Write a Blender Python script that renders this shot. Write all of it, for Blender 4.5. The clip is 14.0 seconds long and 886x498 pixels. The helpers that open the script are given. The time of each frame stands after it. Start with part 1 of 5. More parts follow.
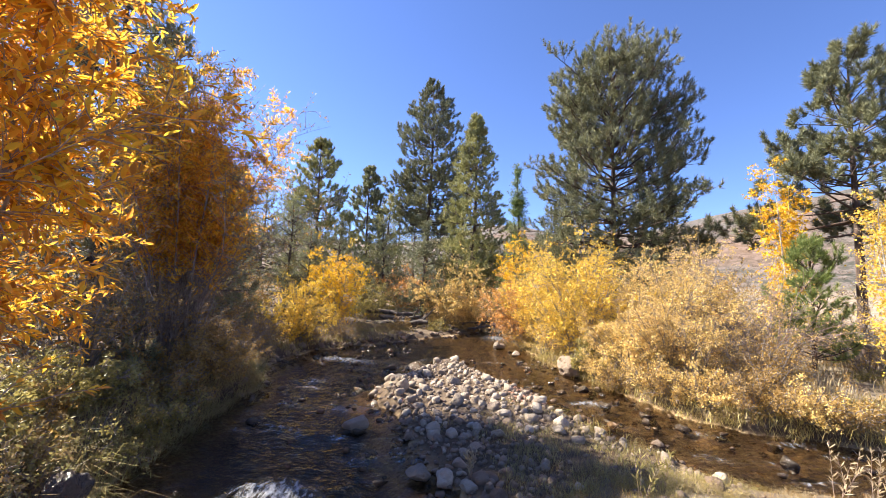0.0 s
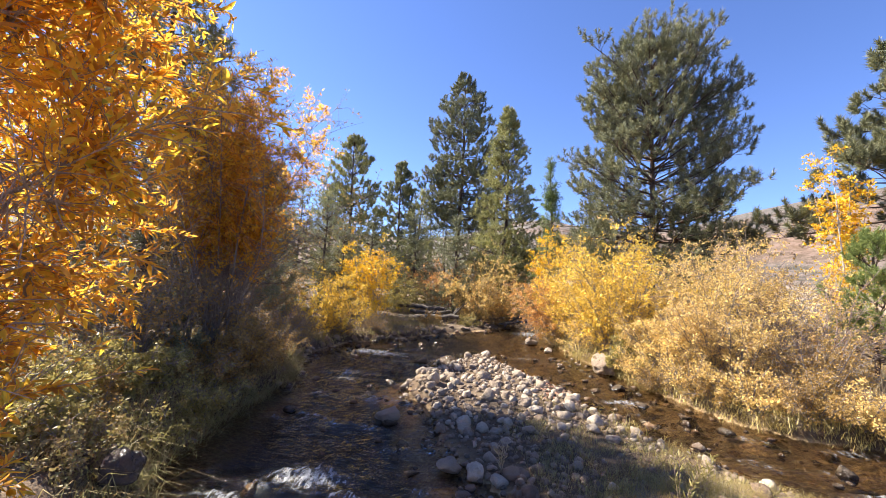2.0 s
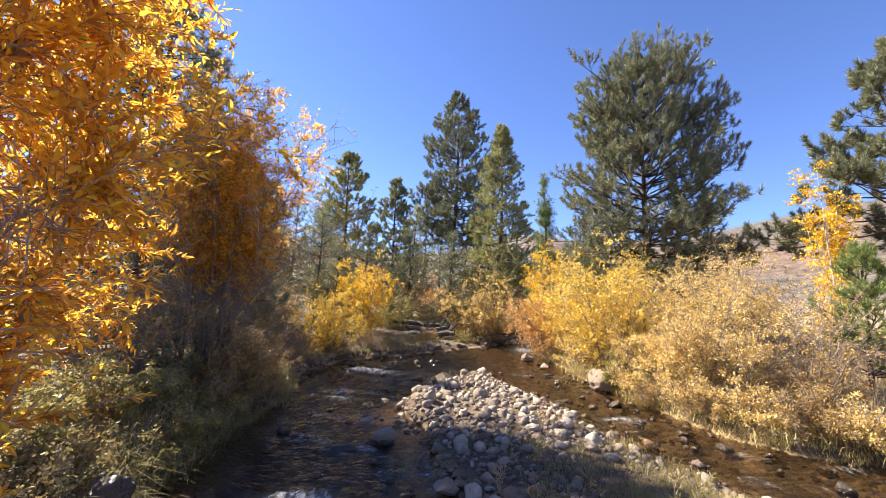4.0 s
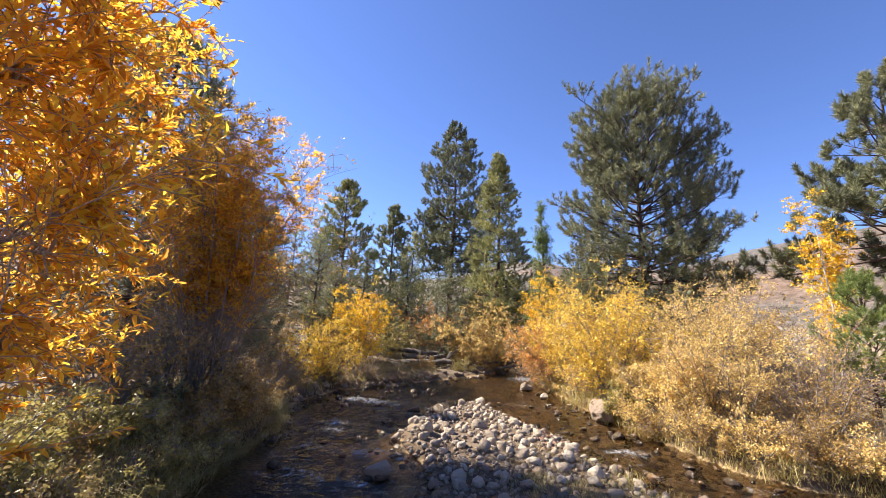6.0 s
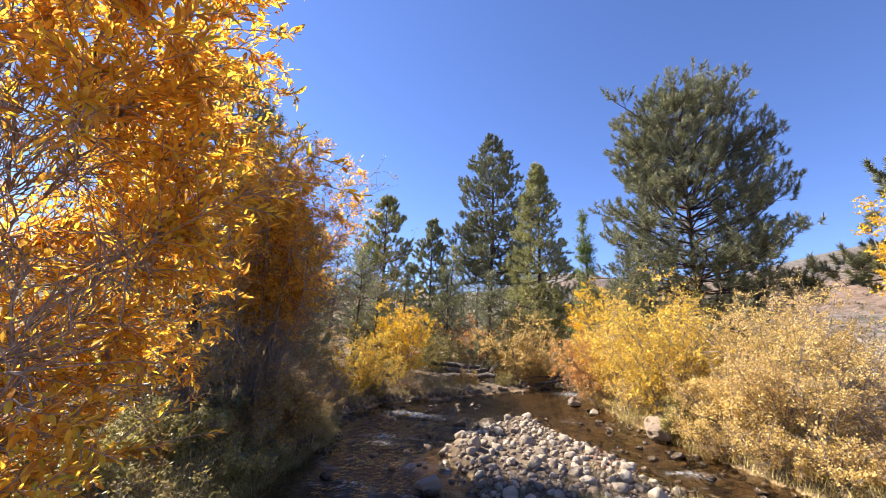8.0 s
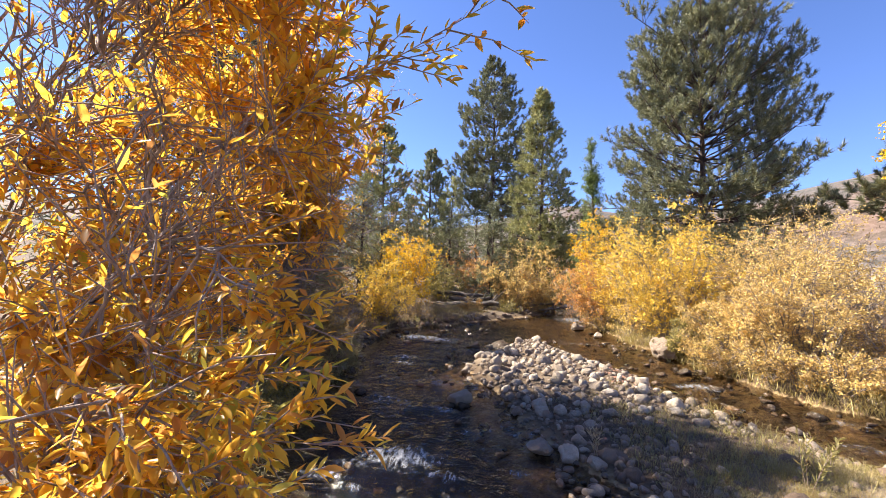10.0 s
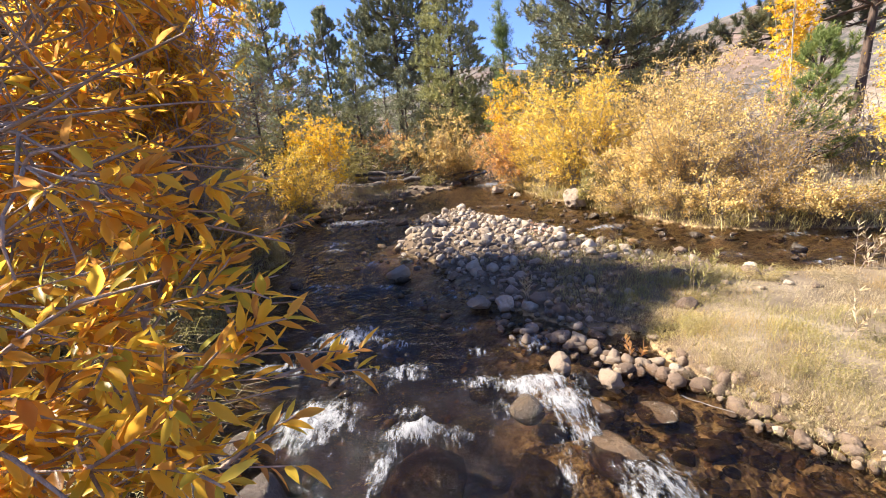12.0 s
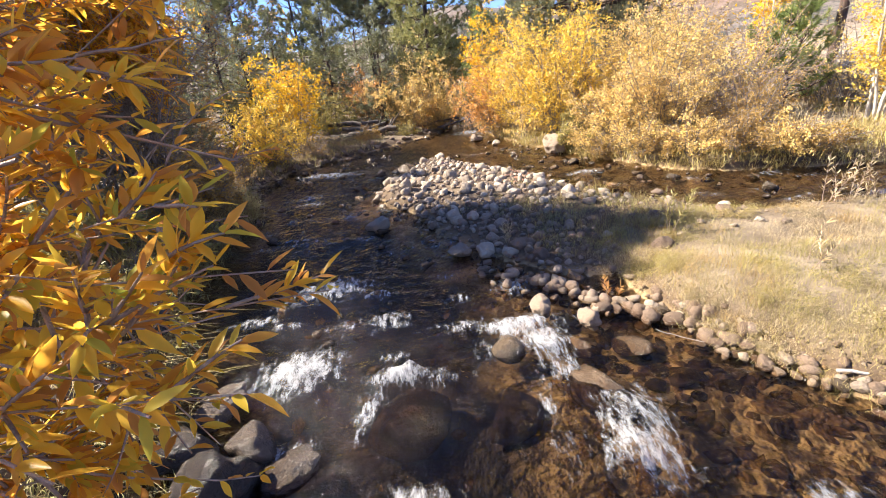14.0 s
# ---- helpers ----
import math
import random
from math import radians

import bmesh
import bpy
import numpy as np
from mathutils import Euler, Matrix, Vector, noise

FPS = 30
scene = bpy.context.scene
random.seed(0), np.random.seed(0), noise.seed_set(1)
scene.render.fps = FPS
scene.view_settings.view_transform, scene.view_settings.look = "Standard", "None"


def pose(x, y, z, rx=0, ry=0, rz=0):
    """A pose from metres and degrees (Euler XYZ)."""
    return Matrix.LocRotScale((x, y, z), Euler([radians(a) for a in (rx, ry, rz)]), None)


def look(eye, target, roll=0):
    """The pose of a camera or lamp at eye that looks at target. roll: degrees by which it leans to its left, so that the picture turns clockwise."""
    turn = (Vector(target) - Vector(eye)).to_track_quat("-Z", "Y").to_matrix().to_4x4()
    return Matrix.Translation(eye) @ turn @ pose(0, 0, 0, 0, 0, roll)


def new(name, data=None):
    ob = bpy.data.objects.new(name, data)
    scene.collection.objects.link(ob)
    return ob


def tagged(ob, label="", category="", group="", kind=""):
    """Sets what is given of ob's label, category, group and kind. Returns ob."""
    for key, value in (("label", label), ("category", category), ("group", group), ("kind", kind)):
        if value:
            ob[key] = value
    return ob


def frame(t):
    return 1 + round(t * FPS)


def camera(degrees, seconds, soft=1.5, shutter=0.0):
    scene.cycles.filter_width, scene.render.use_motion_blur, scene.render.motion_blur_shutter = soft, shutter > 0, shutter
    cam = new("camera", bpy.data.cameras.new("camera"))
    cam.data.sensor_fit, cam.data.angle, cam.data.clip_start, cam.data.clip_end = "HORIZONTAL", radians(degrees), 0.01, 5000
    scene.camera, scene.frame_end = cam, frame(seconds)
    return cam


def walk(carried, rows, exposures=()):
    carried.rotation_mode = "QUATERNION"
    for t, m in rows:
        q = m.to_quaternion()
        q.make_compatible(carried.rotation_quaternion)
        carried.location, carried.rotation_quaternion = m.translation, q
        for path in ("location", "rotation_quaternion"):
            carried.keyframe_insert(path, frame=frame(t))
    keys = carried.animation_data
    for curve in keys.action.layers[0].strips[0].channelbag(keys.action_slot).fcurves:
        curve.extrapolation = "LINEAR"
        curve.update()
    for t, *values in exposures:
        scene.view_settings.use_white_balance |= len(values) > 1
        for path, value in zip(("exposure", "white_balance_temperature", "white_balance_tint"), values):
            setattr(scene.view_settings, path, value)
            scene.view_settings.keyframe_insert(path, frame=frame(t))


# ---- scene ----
cam = camera(96.8, 14.0, soft=0.5)
PATH = [
    (0, (0.155, 0.035, 2.347), (0.058, 2.023, 2.535), 2.5),
    (0.5, (0.155, 0.038, 2.354), (0.02, 2.025, 2.544), 2.5),
    (1, (0.161, 0.045, 2.345), (-0.03, 2.028, 2.529), 2.6),
    (1.5, (0.147, 0.059, 2.333), (-0.091, 2.038, 2.5), 2.8),
    (2, (0.159, 0.052, 2.328), (-0.095, 2.03, 2.485), 3.0),
    (2.5, (0.155, 0.036, 2.336), (-0.093, 2.014, 2.498), 3.0),
    (3, (0.145, 0.023, 2.344), (-0.095, 2.0, 2.524), 2.9),
    (5.5, (0.155, 0.037, 2.357), (-0.071, 1.995, 2.694), 2.3),
    (6, (0.147, 0.056, 2.352), (-0.075, 2.009, 2.722), 2.6),
    (6.5, (0.146, 0.043, 2.361), (-0.085, 1.988, 2.767), 2.8),
    (7, (0.136, 0.051, 2.368), (-0.138, 1.984, 2.804), 2.7),
    (7.5, (0.122, 0.045, 2.357), (-0.239, 1.961, 2.803), 2.3),
    (7.7, (0.103, 0.016, 2.347), (-0.297, 1.925, 2.789), 2.1),
    (9.8, (-0.574, 0.063, 2.181), (-0.984, 2.015, 2.336), 2.4),
    (10, (-0.598, 0.09, 2.164), (-0.966, 2.053, 2.263), 2.0),
    (10.5, (-0.654, 0.204, 2.117), (-0.896, 2.187, 2.038), -0.3),
    (11, (-0.686, 0.268, 2.125), (-0.81, 2.246, 1.861), -3.1),
    (11.5, (-0.69, 0.279, 2.127), (-0.728, 2.237, 1.719), -4.7),
    (12, (-0.706, 0.299, 2.122), (-0.693, 2.23, 1.6), -5.0),
    (12.5, (-0.693, 0.334, 2.094), (-0.658, 2.238, 1.482), -5.3),
    (13, (-0.707, 0.345, 2.069), (-0.656, 2.222, 1.38), -5.6),
    (13.5, (-0.7, 0.344, 2.057), (-0.635, 2.202, 1.319), -6.0),
    (14, (-0.695, 0.34, 2.053), (-0.613, 2.189, 1.296), -6.3),
]
walk(cam, [(t, look(eye, aim, roll)) for t, eye, aim, roll in PATH], exposures=[(0, 1.84), (3, 1.84), (6, 1.68), (8, 1.68), (10.5, 1.86), (12, 1.92), (14, 2.04)])

# ---- light ----
SUN_AZ, SUN_EL = -74.0, 41.0  # degrees clockwise from +y, above the horizon
world = bpy.data.worlds.new("sky")
scene.world = world
world.use_nodes = True
wn = world.node_tree
sky = wn.nodes.new("ShaderNodeTexSky")
sky.sky_type, sky.sun_disc = "NISHITA", False
sky.sun_elevation, sky.sun_rotation = radians(SUN_EL), radians(SUN_AZ)
sky.altitude, sky.air_density, sky.dust_density, sky.ozone_density = 2000.0, 1.0, 0.2, 4.0
tint = wn.nodes.new("ShaderNodeMix")
tint.data_type, tint.blend_type = "RGBA", "MULTIPLY"
tint.inputs[0].default_value, tint.inputs[7].default_value = 1.0, (0.79, 0.81, 1.05, 1)
wn.links.new(sky.outputs[0], tint.inputs[6])
wn.links.new(tint.outputs[2], wn.nodes["Background"].inputs[0])
wn.nodes["Background"].inputs[1].default_value = 0.08
sun_data = bpy.data.lights.new("sun", "SUN")
sun_data.energy, sun_data.angle, sun_data.color = 5.0, radians(0.55), (1.0, 0.90, 0.76)
sun = new("sun", sun_data)
_a, _e = radians(SUN_AZ), radians(SUN_EL)
sun.matrix_world = look((math.sin(_a) * math.cos(_e) * 60, math.cos(_a) * math.cos(_e) * 60, math.sin(_e) * 60), (0, 0, 0))

# ---- materials ----


def ramp(nt, src, stops):
    n = nt.nodes.new("ShaderNodeValToRGB")
    el = n.color_ramp.elements
    while len(el) < len(stops):
        el.new(0.5)
    for e, (p, c) in zip(el, stops):
        e.position, e.color = p, (*c, 1)
    nt.links.new(src, n.inputs[0])
    return n.outputs[0]


def noise_tex(nt, scale, detail=4.0, rough=0.55, vec=None, stretch=None):
    n = nt.nodes.new("ShaderNodeTexNoise")
    n.inputs["Scale"].default_value, n.inputs["Detail"].default_value, n.inputs["Roughness"].default_value = scale, detail, rough
    if vec is None:
        vec = nt.nodes.new("ShaderNodeNewGeometry").outputs["Position"]
    if stretch:
        m = nt.nodes.new("ShaderNodeMapping")
        m.inputs["Scale"].default_value = stretch
        nt.links.new(vec, m.inputs[0])
        vec = m.outputs[0]
    nt.links.new(vec, n.inputs["Vector"])
    return n.outputs[0]


def math_node(nt, op, a, b, clamp=False):
    n = nt.nodes.new("ShaderNodeMath")
    n.operation, n.use_clamp = op, clamp
    for i, v in enumerate((a, b)):
        if isinstance(v, (int, float)):
            n.inputs[i].default_value = v
        else:
            nt.links.new(v, n.inputs[i])
    return n.outputs[0]


def mix_col(nt, fac, a, b, mode="MIX"):
    n = nt.nodes.new("ShaderNodeMix")
    n.data_type, n.blend_type = "RGBA", mode
    for sock, v in ((n.inputs[0], fac), (n.inputs[6], a), (n.inputs[7], b)):
        if isinstance(v, (int, float)):
            sock.default_value = v
        elif isinstance(v, tuple):
            sock.default_value = (*v, 1)
        else:
            nt.links.new(v, sock)
    return n.outputs[2]


def material(name):
    m = bpy.data.materials.new(name)
    m.use_nodes = True
    nt = m.node_tree
    return m, nt, nt.nodes["Principled BSDF"]


def bump(nt, p, height, strength, dist=0.02):
    b = nt.nodes.new("ShaderNodeBump")
    b.inputs["Strength"].default_value, b.inputs["Distance"].default_value = strength, dist
    nt.links.new(height, b.inputs["Height"])
    nt.links.new(b.outputs[0], p.inputs["Normal"])


def leaf_material(name, stops, patch=0.8, glow=0.35, rough=0.5, spread=0.55):
    """Leaves: each takes its own tint, and clumps differ; part of the light comes through the blade."""
    m, nt, p = material(name)
    geo = nt.nodes.new("ShaderNodeNewGeometry")
    info = nt.nodes.new("ShaderNodeObjectInfo")
    rnd = math_node(nt, "FRACT", math_node(nt, "ADD", geo.outputs["Random Per Island"], info.outputs["Random"]), 0.0)
    big = noise_tex(nt, patch, 2.0)
    big = math_node(nt, "MULTIPLY_ADD", big, 1.9)
    big.node.inputs[2].default_value = -0.45
    v = math_node(nt, "ADD", math_node(nt, "MULTIPLY", rnd, spread), math_node(nt, "MULTIPLY", big, 1 - spread), True)
    col = ramp(nt, v, stops)
    nt.links.new(col, p.inputs["Base Color"])
    p.inputs["Roughness"].default_value = rough
    p.inputs["Specular IOR Level"].default_value = 0.35
    tr = nt.nodes.new("ShaderNodeBsdfTranslucent")
    nt.links.new(col, tr.inputs[0])
    mx = nt.nodes.new("ShaderNodeMixShader")
    mx.inputs[0].default_value = glow
    nt.links.new(p.outputs[0], mx.inputs[1])
    nt.links.new(tr.outputs[0], mx.inputs[2])
    nt.links.new(mx.outputs[0], nt.nodes["Material Output"].inputs[0])
    return m


def bark_material(name, dark, light, scale=14.0, rough=0.9):
    m, nt, p = material(name)
    n = noise_tex(nt, scale, 6.0, 0.65, stretch=(1, 1, 0.25))
    c = ramp(nt, n, [(0.35, dark), (0.65, light)])
    c = mix_col(nt, math_node(nt, "MULTIPLY", noise_tex(nt, 1.3), 0.5), c, tuple(0.6 * v for v in dark))
    nt.links.new(c, p.inputs["Base Color"])
    p.inputs["Roughness"].default_value = rough
    bump(nt, p, n, 0.7, 0.03)
    return m


def rock_material(name, stops, rough=0.85):
    m, nt, p = material(name)
    info = nt.nodes.new("ShaderNodeObjectInfo")
    tc = nt.nodes.new("ShaderNodeTexCoord").outputs["Object"]
    geo = nt.nodes.new("ShaderNodeNewGeometry")
    rnd = math_node(nt, "FRACT", math_node(nt, "ADD", info.outputs["Random"], geo.outputs["Random Per Island"]), 0.0)
    pos = geo.outputs["Position"]
    grain = noise_tex(nt, 90.0, 5.0, 0.7, pos)
    blotch = noise_tex(nt, 9.0, 3.0, 0.6, pos)
    v = math_node(nt, "ADD", math_node(nt, "MULTIPLY", rnd, 0.75), math_node(nt, "MULTIPLY", blotch, 0.3))
    c = ramp(nt, v, stops)
    c = mix_col(nt, 0.55, c, ramp(nt, grain, [(0.3, (0.45, 0.44, 0.42)), (0.7, (1.25, 1.25, 1.22))]), "MULTIPLY")
    # the wet foot of stones that stand in the stream
    sep = nt.nodes.new("ShaderNodeSeparateXYZ")
    nt.links.new(pos, sep.inputs[0])
    wet = math_node(nt, "MULTIPLY_ADD", math_node(nt, "ADD", sep.outputs[2], math_node(nt, "MULTIPLY", blotch, -0.05)), -22.0, True)
    wet.node.inputs[2].default_value = 1.0
    c = mix_col(nt, wet, c, mix_col(nt, 1.0, c, (0.56, 0.48, 0.39), "MULTIPLY"))
    nt.links.new(c, p.inputs["Base Color"])
    r = math_node(nt, "MULTIPLY_ADD", wet, 0.25 - rough)
    r.node.inputs[2].default_value = rough
    nt.links.new(r, p.inputs["Roughness"])
    bump(nt, p, math_node(nt, "ADD", grain, math_node(nt, "MULTIPLY", blotch, 2.5)), 0.8, 0.03)
    return m


M_GOLD = leaf_material("gold_leaf", [(0.0, (0.34, 0.15, 0.035)), (0.22, (0.64, 0.29, 0.05)), (0.50, (0.90, 0.49, 0.055)), (0.80, (0.95, 0.65, 0.065)), (0.94, (0.70, 0.57, 0.06)), (1.0, (0.36, 0.43, 0.06))], 1.6, 0.70, 0.4, 0.75)
M_AMBER = leaf_material("amber_leaf", [(0.0, (0.38, 0.18, 0.06)), (0.22, (0.66, 0.32, 0.08)), (0.50, (0.90, 0.52, 0.065)), (0.76, (0.95, 0.65, 0.075)), (0.88, (0.74, 0.58, 0.08)), (1.0, (0.36, 0.45, 0.07))], 2.2, 0.68, 0.35, 0.8)
M_YELLOW = leaf_material("yellow_leaf", [(0.0, (0.50, 0.33, 0.07)), (0.4, (0.76, 0.52, 0.08)), (0.8, (0.86, 0.64, 0.11)), (1.0, (0.55, 0.50, 0.10))], 0.9, 0.34)
M_VIVID = leaf_material("vivid_leaf", [(0.0, (0.60, 0.32, 0.03)), (0.45, (0.86, 0.54, 0.03)), (0.85, (0.90, 0.66, 0.05)), (1.0, (0.58, 0.52, 0.07))], 0.9, 0.34)
M_TAN = leaf_material("tan_leaf", [(0.0, (0.42, 0.28, 0.11)), (0.35, (0.68, 0.48, 0.18)), (0.75, (0.84, 0.63, 0.22)), (1.0, (0.76, 0.60, 0.15))], 0.8, 0.38)
M_RUST = leaf_material("rust_leaf", [(0.0, (0.38, 0.18, 0.07)), (0.5, (0.64, 0.33, 0.10)), (1.0, (0.76, 0.48, 0.14))], 0.8, 0.38)
M_BROWN = leaf_material("brown_leaf", [(0.0, (0.18, 0.12, 0.06)), (0.5, (0.40, 0.26, 0.09)), (1.0, (0.60, 0.40, 0.11))], 0.9, 0.38)
M_OLIVE = leaf_material("olive_leaf", [(0.0, (0.15, 0.13, 0.05)), (0.5, (0.33, 0.28, 0.09)), (1.0, (0.56, 0.46, 0.15))], 0.9, 0.35)
M_NEEDLE = leaf_material("pine_needle", [(0.0, (0.075, 0.085, 0.045)), (0.5, (0.20, 0.21, 0.115)), (1.0, (0.42, 0.41, 0.24))], 0.9, 0.16, 0.7, 0.6)
M_NEEDLE_BLUE = leaf_material("blue_pine_needle", [(0.0, (0.10, 0.115, 0.07)), (0.5, (0.26, 0.275, 0.16)), (1.0, (0.48, 0.48, 0.28))], 0.7, 0.2, 0.7, 0.6)
M_NEEDLE_LIGHT = leaf_material("light_needle", [(0.0, (0.15, 0.155, 0.06)), (0.5, (0.33, 0.33, 0.135)), (1.0, (0.55, 0.52, 0.23))], 0.7, 0.2, 0.7, 0.6)
M_NEEDLE_GREEN = leaf_material("green_needle", [(0.0, (0.08, 0.12, 0.03)), (0.5, (0.20, 0.26, 0.08)), (1.0, (0.40, 0.43, 0.16))], 1.2, 0.22, 0.7, 0.6)
M_SCRUB = leaf_material("scrub_leaf", [(0.0, (0.10, 0.08, 0.06)), (0.5, (0.24, 0.18, 0.13)), (1.0, (0.38, 0.28, 0.20))], 0.3, 0.2)
M_DRY = leaf_material("dry_grass", [(0.0, (0.22, 0.15, 0.085)), (0.4, (0.38, 0.295, 0.165)), (0.8, (0.53, 0.43, 0.265)), (1.0, (0.32, 0.29, 0.11))], 1.8, 0.25)
M_GREENGRASS = leaf_material("green_grass", [(0.0, (0.22, 0.16, 0.07)), (0.4, (0.36, 0.28, 0.10)), (0.8, (0.48, 0.40, 0.14)), (1.0, (0.30, 0.32, 0.09))], 0.9, 0.25)
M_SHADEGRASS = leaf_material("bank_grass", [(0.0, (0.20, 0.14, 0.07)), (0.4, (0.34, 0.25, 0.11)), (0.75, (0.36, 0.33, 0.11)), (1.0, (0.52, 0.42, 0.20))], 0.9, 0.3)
M_BARK = bark_material("pine_bark", (0.045, 0.032, 0.025), (0.16, 0.105, 0.08))
M_TWIG = bark_material("grey_twig", (0.16, 0.13, 0.11), (0.40, 0.34, 0.29), 30.0)
M_PINKTWIG = bark_material("pinkish_twig", (0.26, 0.19, 0.17), (0.52, 0.42, 0.38), 30.0)
M_WILLOW = bark_material("willow_bark", (0.26, 0.18, 0.13), (0.58, 0.44, 0.34), 40.0)
M_PALE = bark_material("pale_bark", (0.34, 0.30, 0.26), (0.66, 0.62, 0.56), 20.0)
M_LOG = bark_material("weathered_log", (0.05, 0.042, 0.036), (0.17, 0.14, 0.12), 12.0)
M_ROCK = rock_material("river_stone", [(0.0, (0.15, 0.115, 0.085)), (0.3, (0.29, 0.23, 0.175)), (0.6, (0.40, 0.33, 0.25)), (0.88, (0.54, 0.46, 0.365)), (1.0, (0.36, 0.235, 0.155))])
M_GRAVEL = rock_material("brown_gravel", [(0.0, (0.11, 0.08, 0.06)), (0.4, (0.20, 0.145, 0.105)), (0.8, (0.30, 0.225, 0.165)), (1.0, (0.38, 0.32, 0.26))])
M_COBBLE = rock_material("edge_cobble", [(0.0, (0.09, 0.06, 0.042)), (0.3, (0.18, 0.12, 0.08)), (0.6, (0.26, 0.185, 0.13)), (0.88, (0.36, 0.29, 0.22)), (1.0, (0.24, 0.13, 0.08))], 0.7)
M_BEDROCK = rock_material("bed_stone", [(0.0, (0.13, 0.09, 0.055)), (0.4, (0.24, 0.165, 0.095)), (0.75, (0.38, 0.27, 0.15)), (1.0, (0.52, 0.34, 0.13))], 0.3)
M_GREYROCK = rock_material("dark_granite", [(0.0, (0.035, 0.028, 0.024)), (0.5, (0.075, 0.06, 0.05)), (1.0, (0.14, 0.11, 0.092))], 0.24)
M_WETROCK = rock_material("wet_stone", [(0.0, (0.05, 0.04, 0.03)), (0.4, (0.10, 0.075, 0.05)), (0.75, (0.17, 0.115, 0.07)), (1.0, (0.30, 0.18, 0.07))], 0.25)


def ground_material():
    m, nt, p = material("ground")
    geo = nt.nodes.new("ShaderNodeNewGeometry")
    pos = geo.outputs["Position"]
    sep = nt.nodes.new("ShaderNodeSeparateXYZ")
    nt.links.new(pos, sep.inputs[0])
    big = noise_tex(nt, 0.35, 4.0, 0.6, pos)
    mid = noise_tex(nt, 2.2, 5.0, 0.6, pos)
    fine = noise_tex(nt, 28.0, 5.0, 0.7, pos)
    soil = ramp(nt, math_node(nt, "ADD", math_node(nt, "MULTIPLY", mid, 0.7), math_node(nt, "MULTIPLY", big, 0.3)),
                [(0.3, (0.17, 0.125, 0.08)), (0.48, (0.26, 0.205, 0.14)), (0.62, (0.36, 0.30, 0.215)), (0.75, (0.28, 0.235, 0.13))])
    soil = mix_col(nt, 0.6, soil, ramp(nt, fine, [(0.3, (0.5, 0.5, 0.5)), (0.7, (1.3, 1.28, 1.25))]), "MULTIPLY")
    # bed painted darker with depth, in place of light the water would absorb
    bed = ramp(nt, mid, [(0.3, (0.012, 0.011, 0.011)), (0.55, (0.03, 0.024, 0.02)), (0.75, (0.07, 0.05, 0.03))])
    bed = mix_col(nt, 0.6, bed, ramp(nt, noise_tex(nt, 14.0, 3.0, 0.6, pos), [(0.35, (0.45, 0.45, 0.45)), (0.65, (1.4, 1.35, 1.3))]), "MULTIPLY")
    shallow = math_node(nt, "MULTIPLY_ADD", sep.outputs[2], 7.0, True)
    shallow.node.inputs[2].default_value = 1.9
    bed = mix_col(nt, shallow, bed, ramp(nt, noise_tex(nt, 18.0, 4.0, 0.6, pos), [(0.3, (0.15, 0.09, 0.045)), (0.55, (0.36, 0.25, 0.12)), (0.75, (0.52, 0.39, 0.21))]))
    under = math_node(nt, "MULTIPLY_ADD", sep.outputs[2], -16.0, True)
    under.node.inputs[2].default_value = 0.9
    litter = ramp(nt, fine, [(0.3, (0.07, 0.05, 0.035)), (0.55, (0.17, 0.115, 0.07)), (0.75, (0.30, 0.21, 0.11))])
    wood = math_node(nt, "MULTIPLY_ADD", math_node(nt, "ADD", sep.outputs[0], math_node(nt, "MULTIPLY", mid, 3.0)), -0.7, True)
    wood.node.inputs[2].default_value = 0.3
    soil = mix_col(nt, wood, soil, litter)
    damp = math_node(nt, "MULTIPLY_ADD", sep.outputs[2], -3.0, True)
    damp.node.inputs[2].default_value = 1.25
    soil = mix_col(nt, damp, soil, mix_col(nt, 1.0, soil, (0.36, 0.29, 0.23), "MULTIPLY"))
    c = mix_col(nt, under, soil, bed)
    # far slopes: pinkish scree with sagebrush specks
    scrub = noise_tex(nt, 0.75, 5.0, 0.8, pos)
    slope = ramp(nt, scrub, [(0.38, (0.17, 0.14, 0.12)), (0.48, (0.12, 0.10, 0.085)), (0.54, (0.05, 0.05, 0.036))])
    slope = mix_col(nt, ramp(nt, noise_tex(nt, 0.05, 3.0, 0.6, pos), [(0.45, (0, 0, 0)), (0.65, (1, 1, 1))]), slope, mix_col(nt, 0.35, slope, (0.30, 0.15, 0.08)))
    high = math_node(nt, "MULTIPLY_ADD", sep.outputs[2], 0.6, True)
    high.node.inputs[2].default_value = -1.5
    c = mix_col(nt, high, c, slope)
    nt.links.new(c, p.inputs["Base Color"])
    p.inputs["Roughness"].default_value = 0.95
    bump(nt, p, math_node(nt, "ADD", fine, math_node(nt, "MULTIPLY", mid, 2.0)), 0.6, 0.04)
    return m


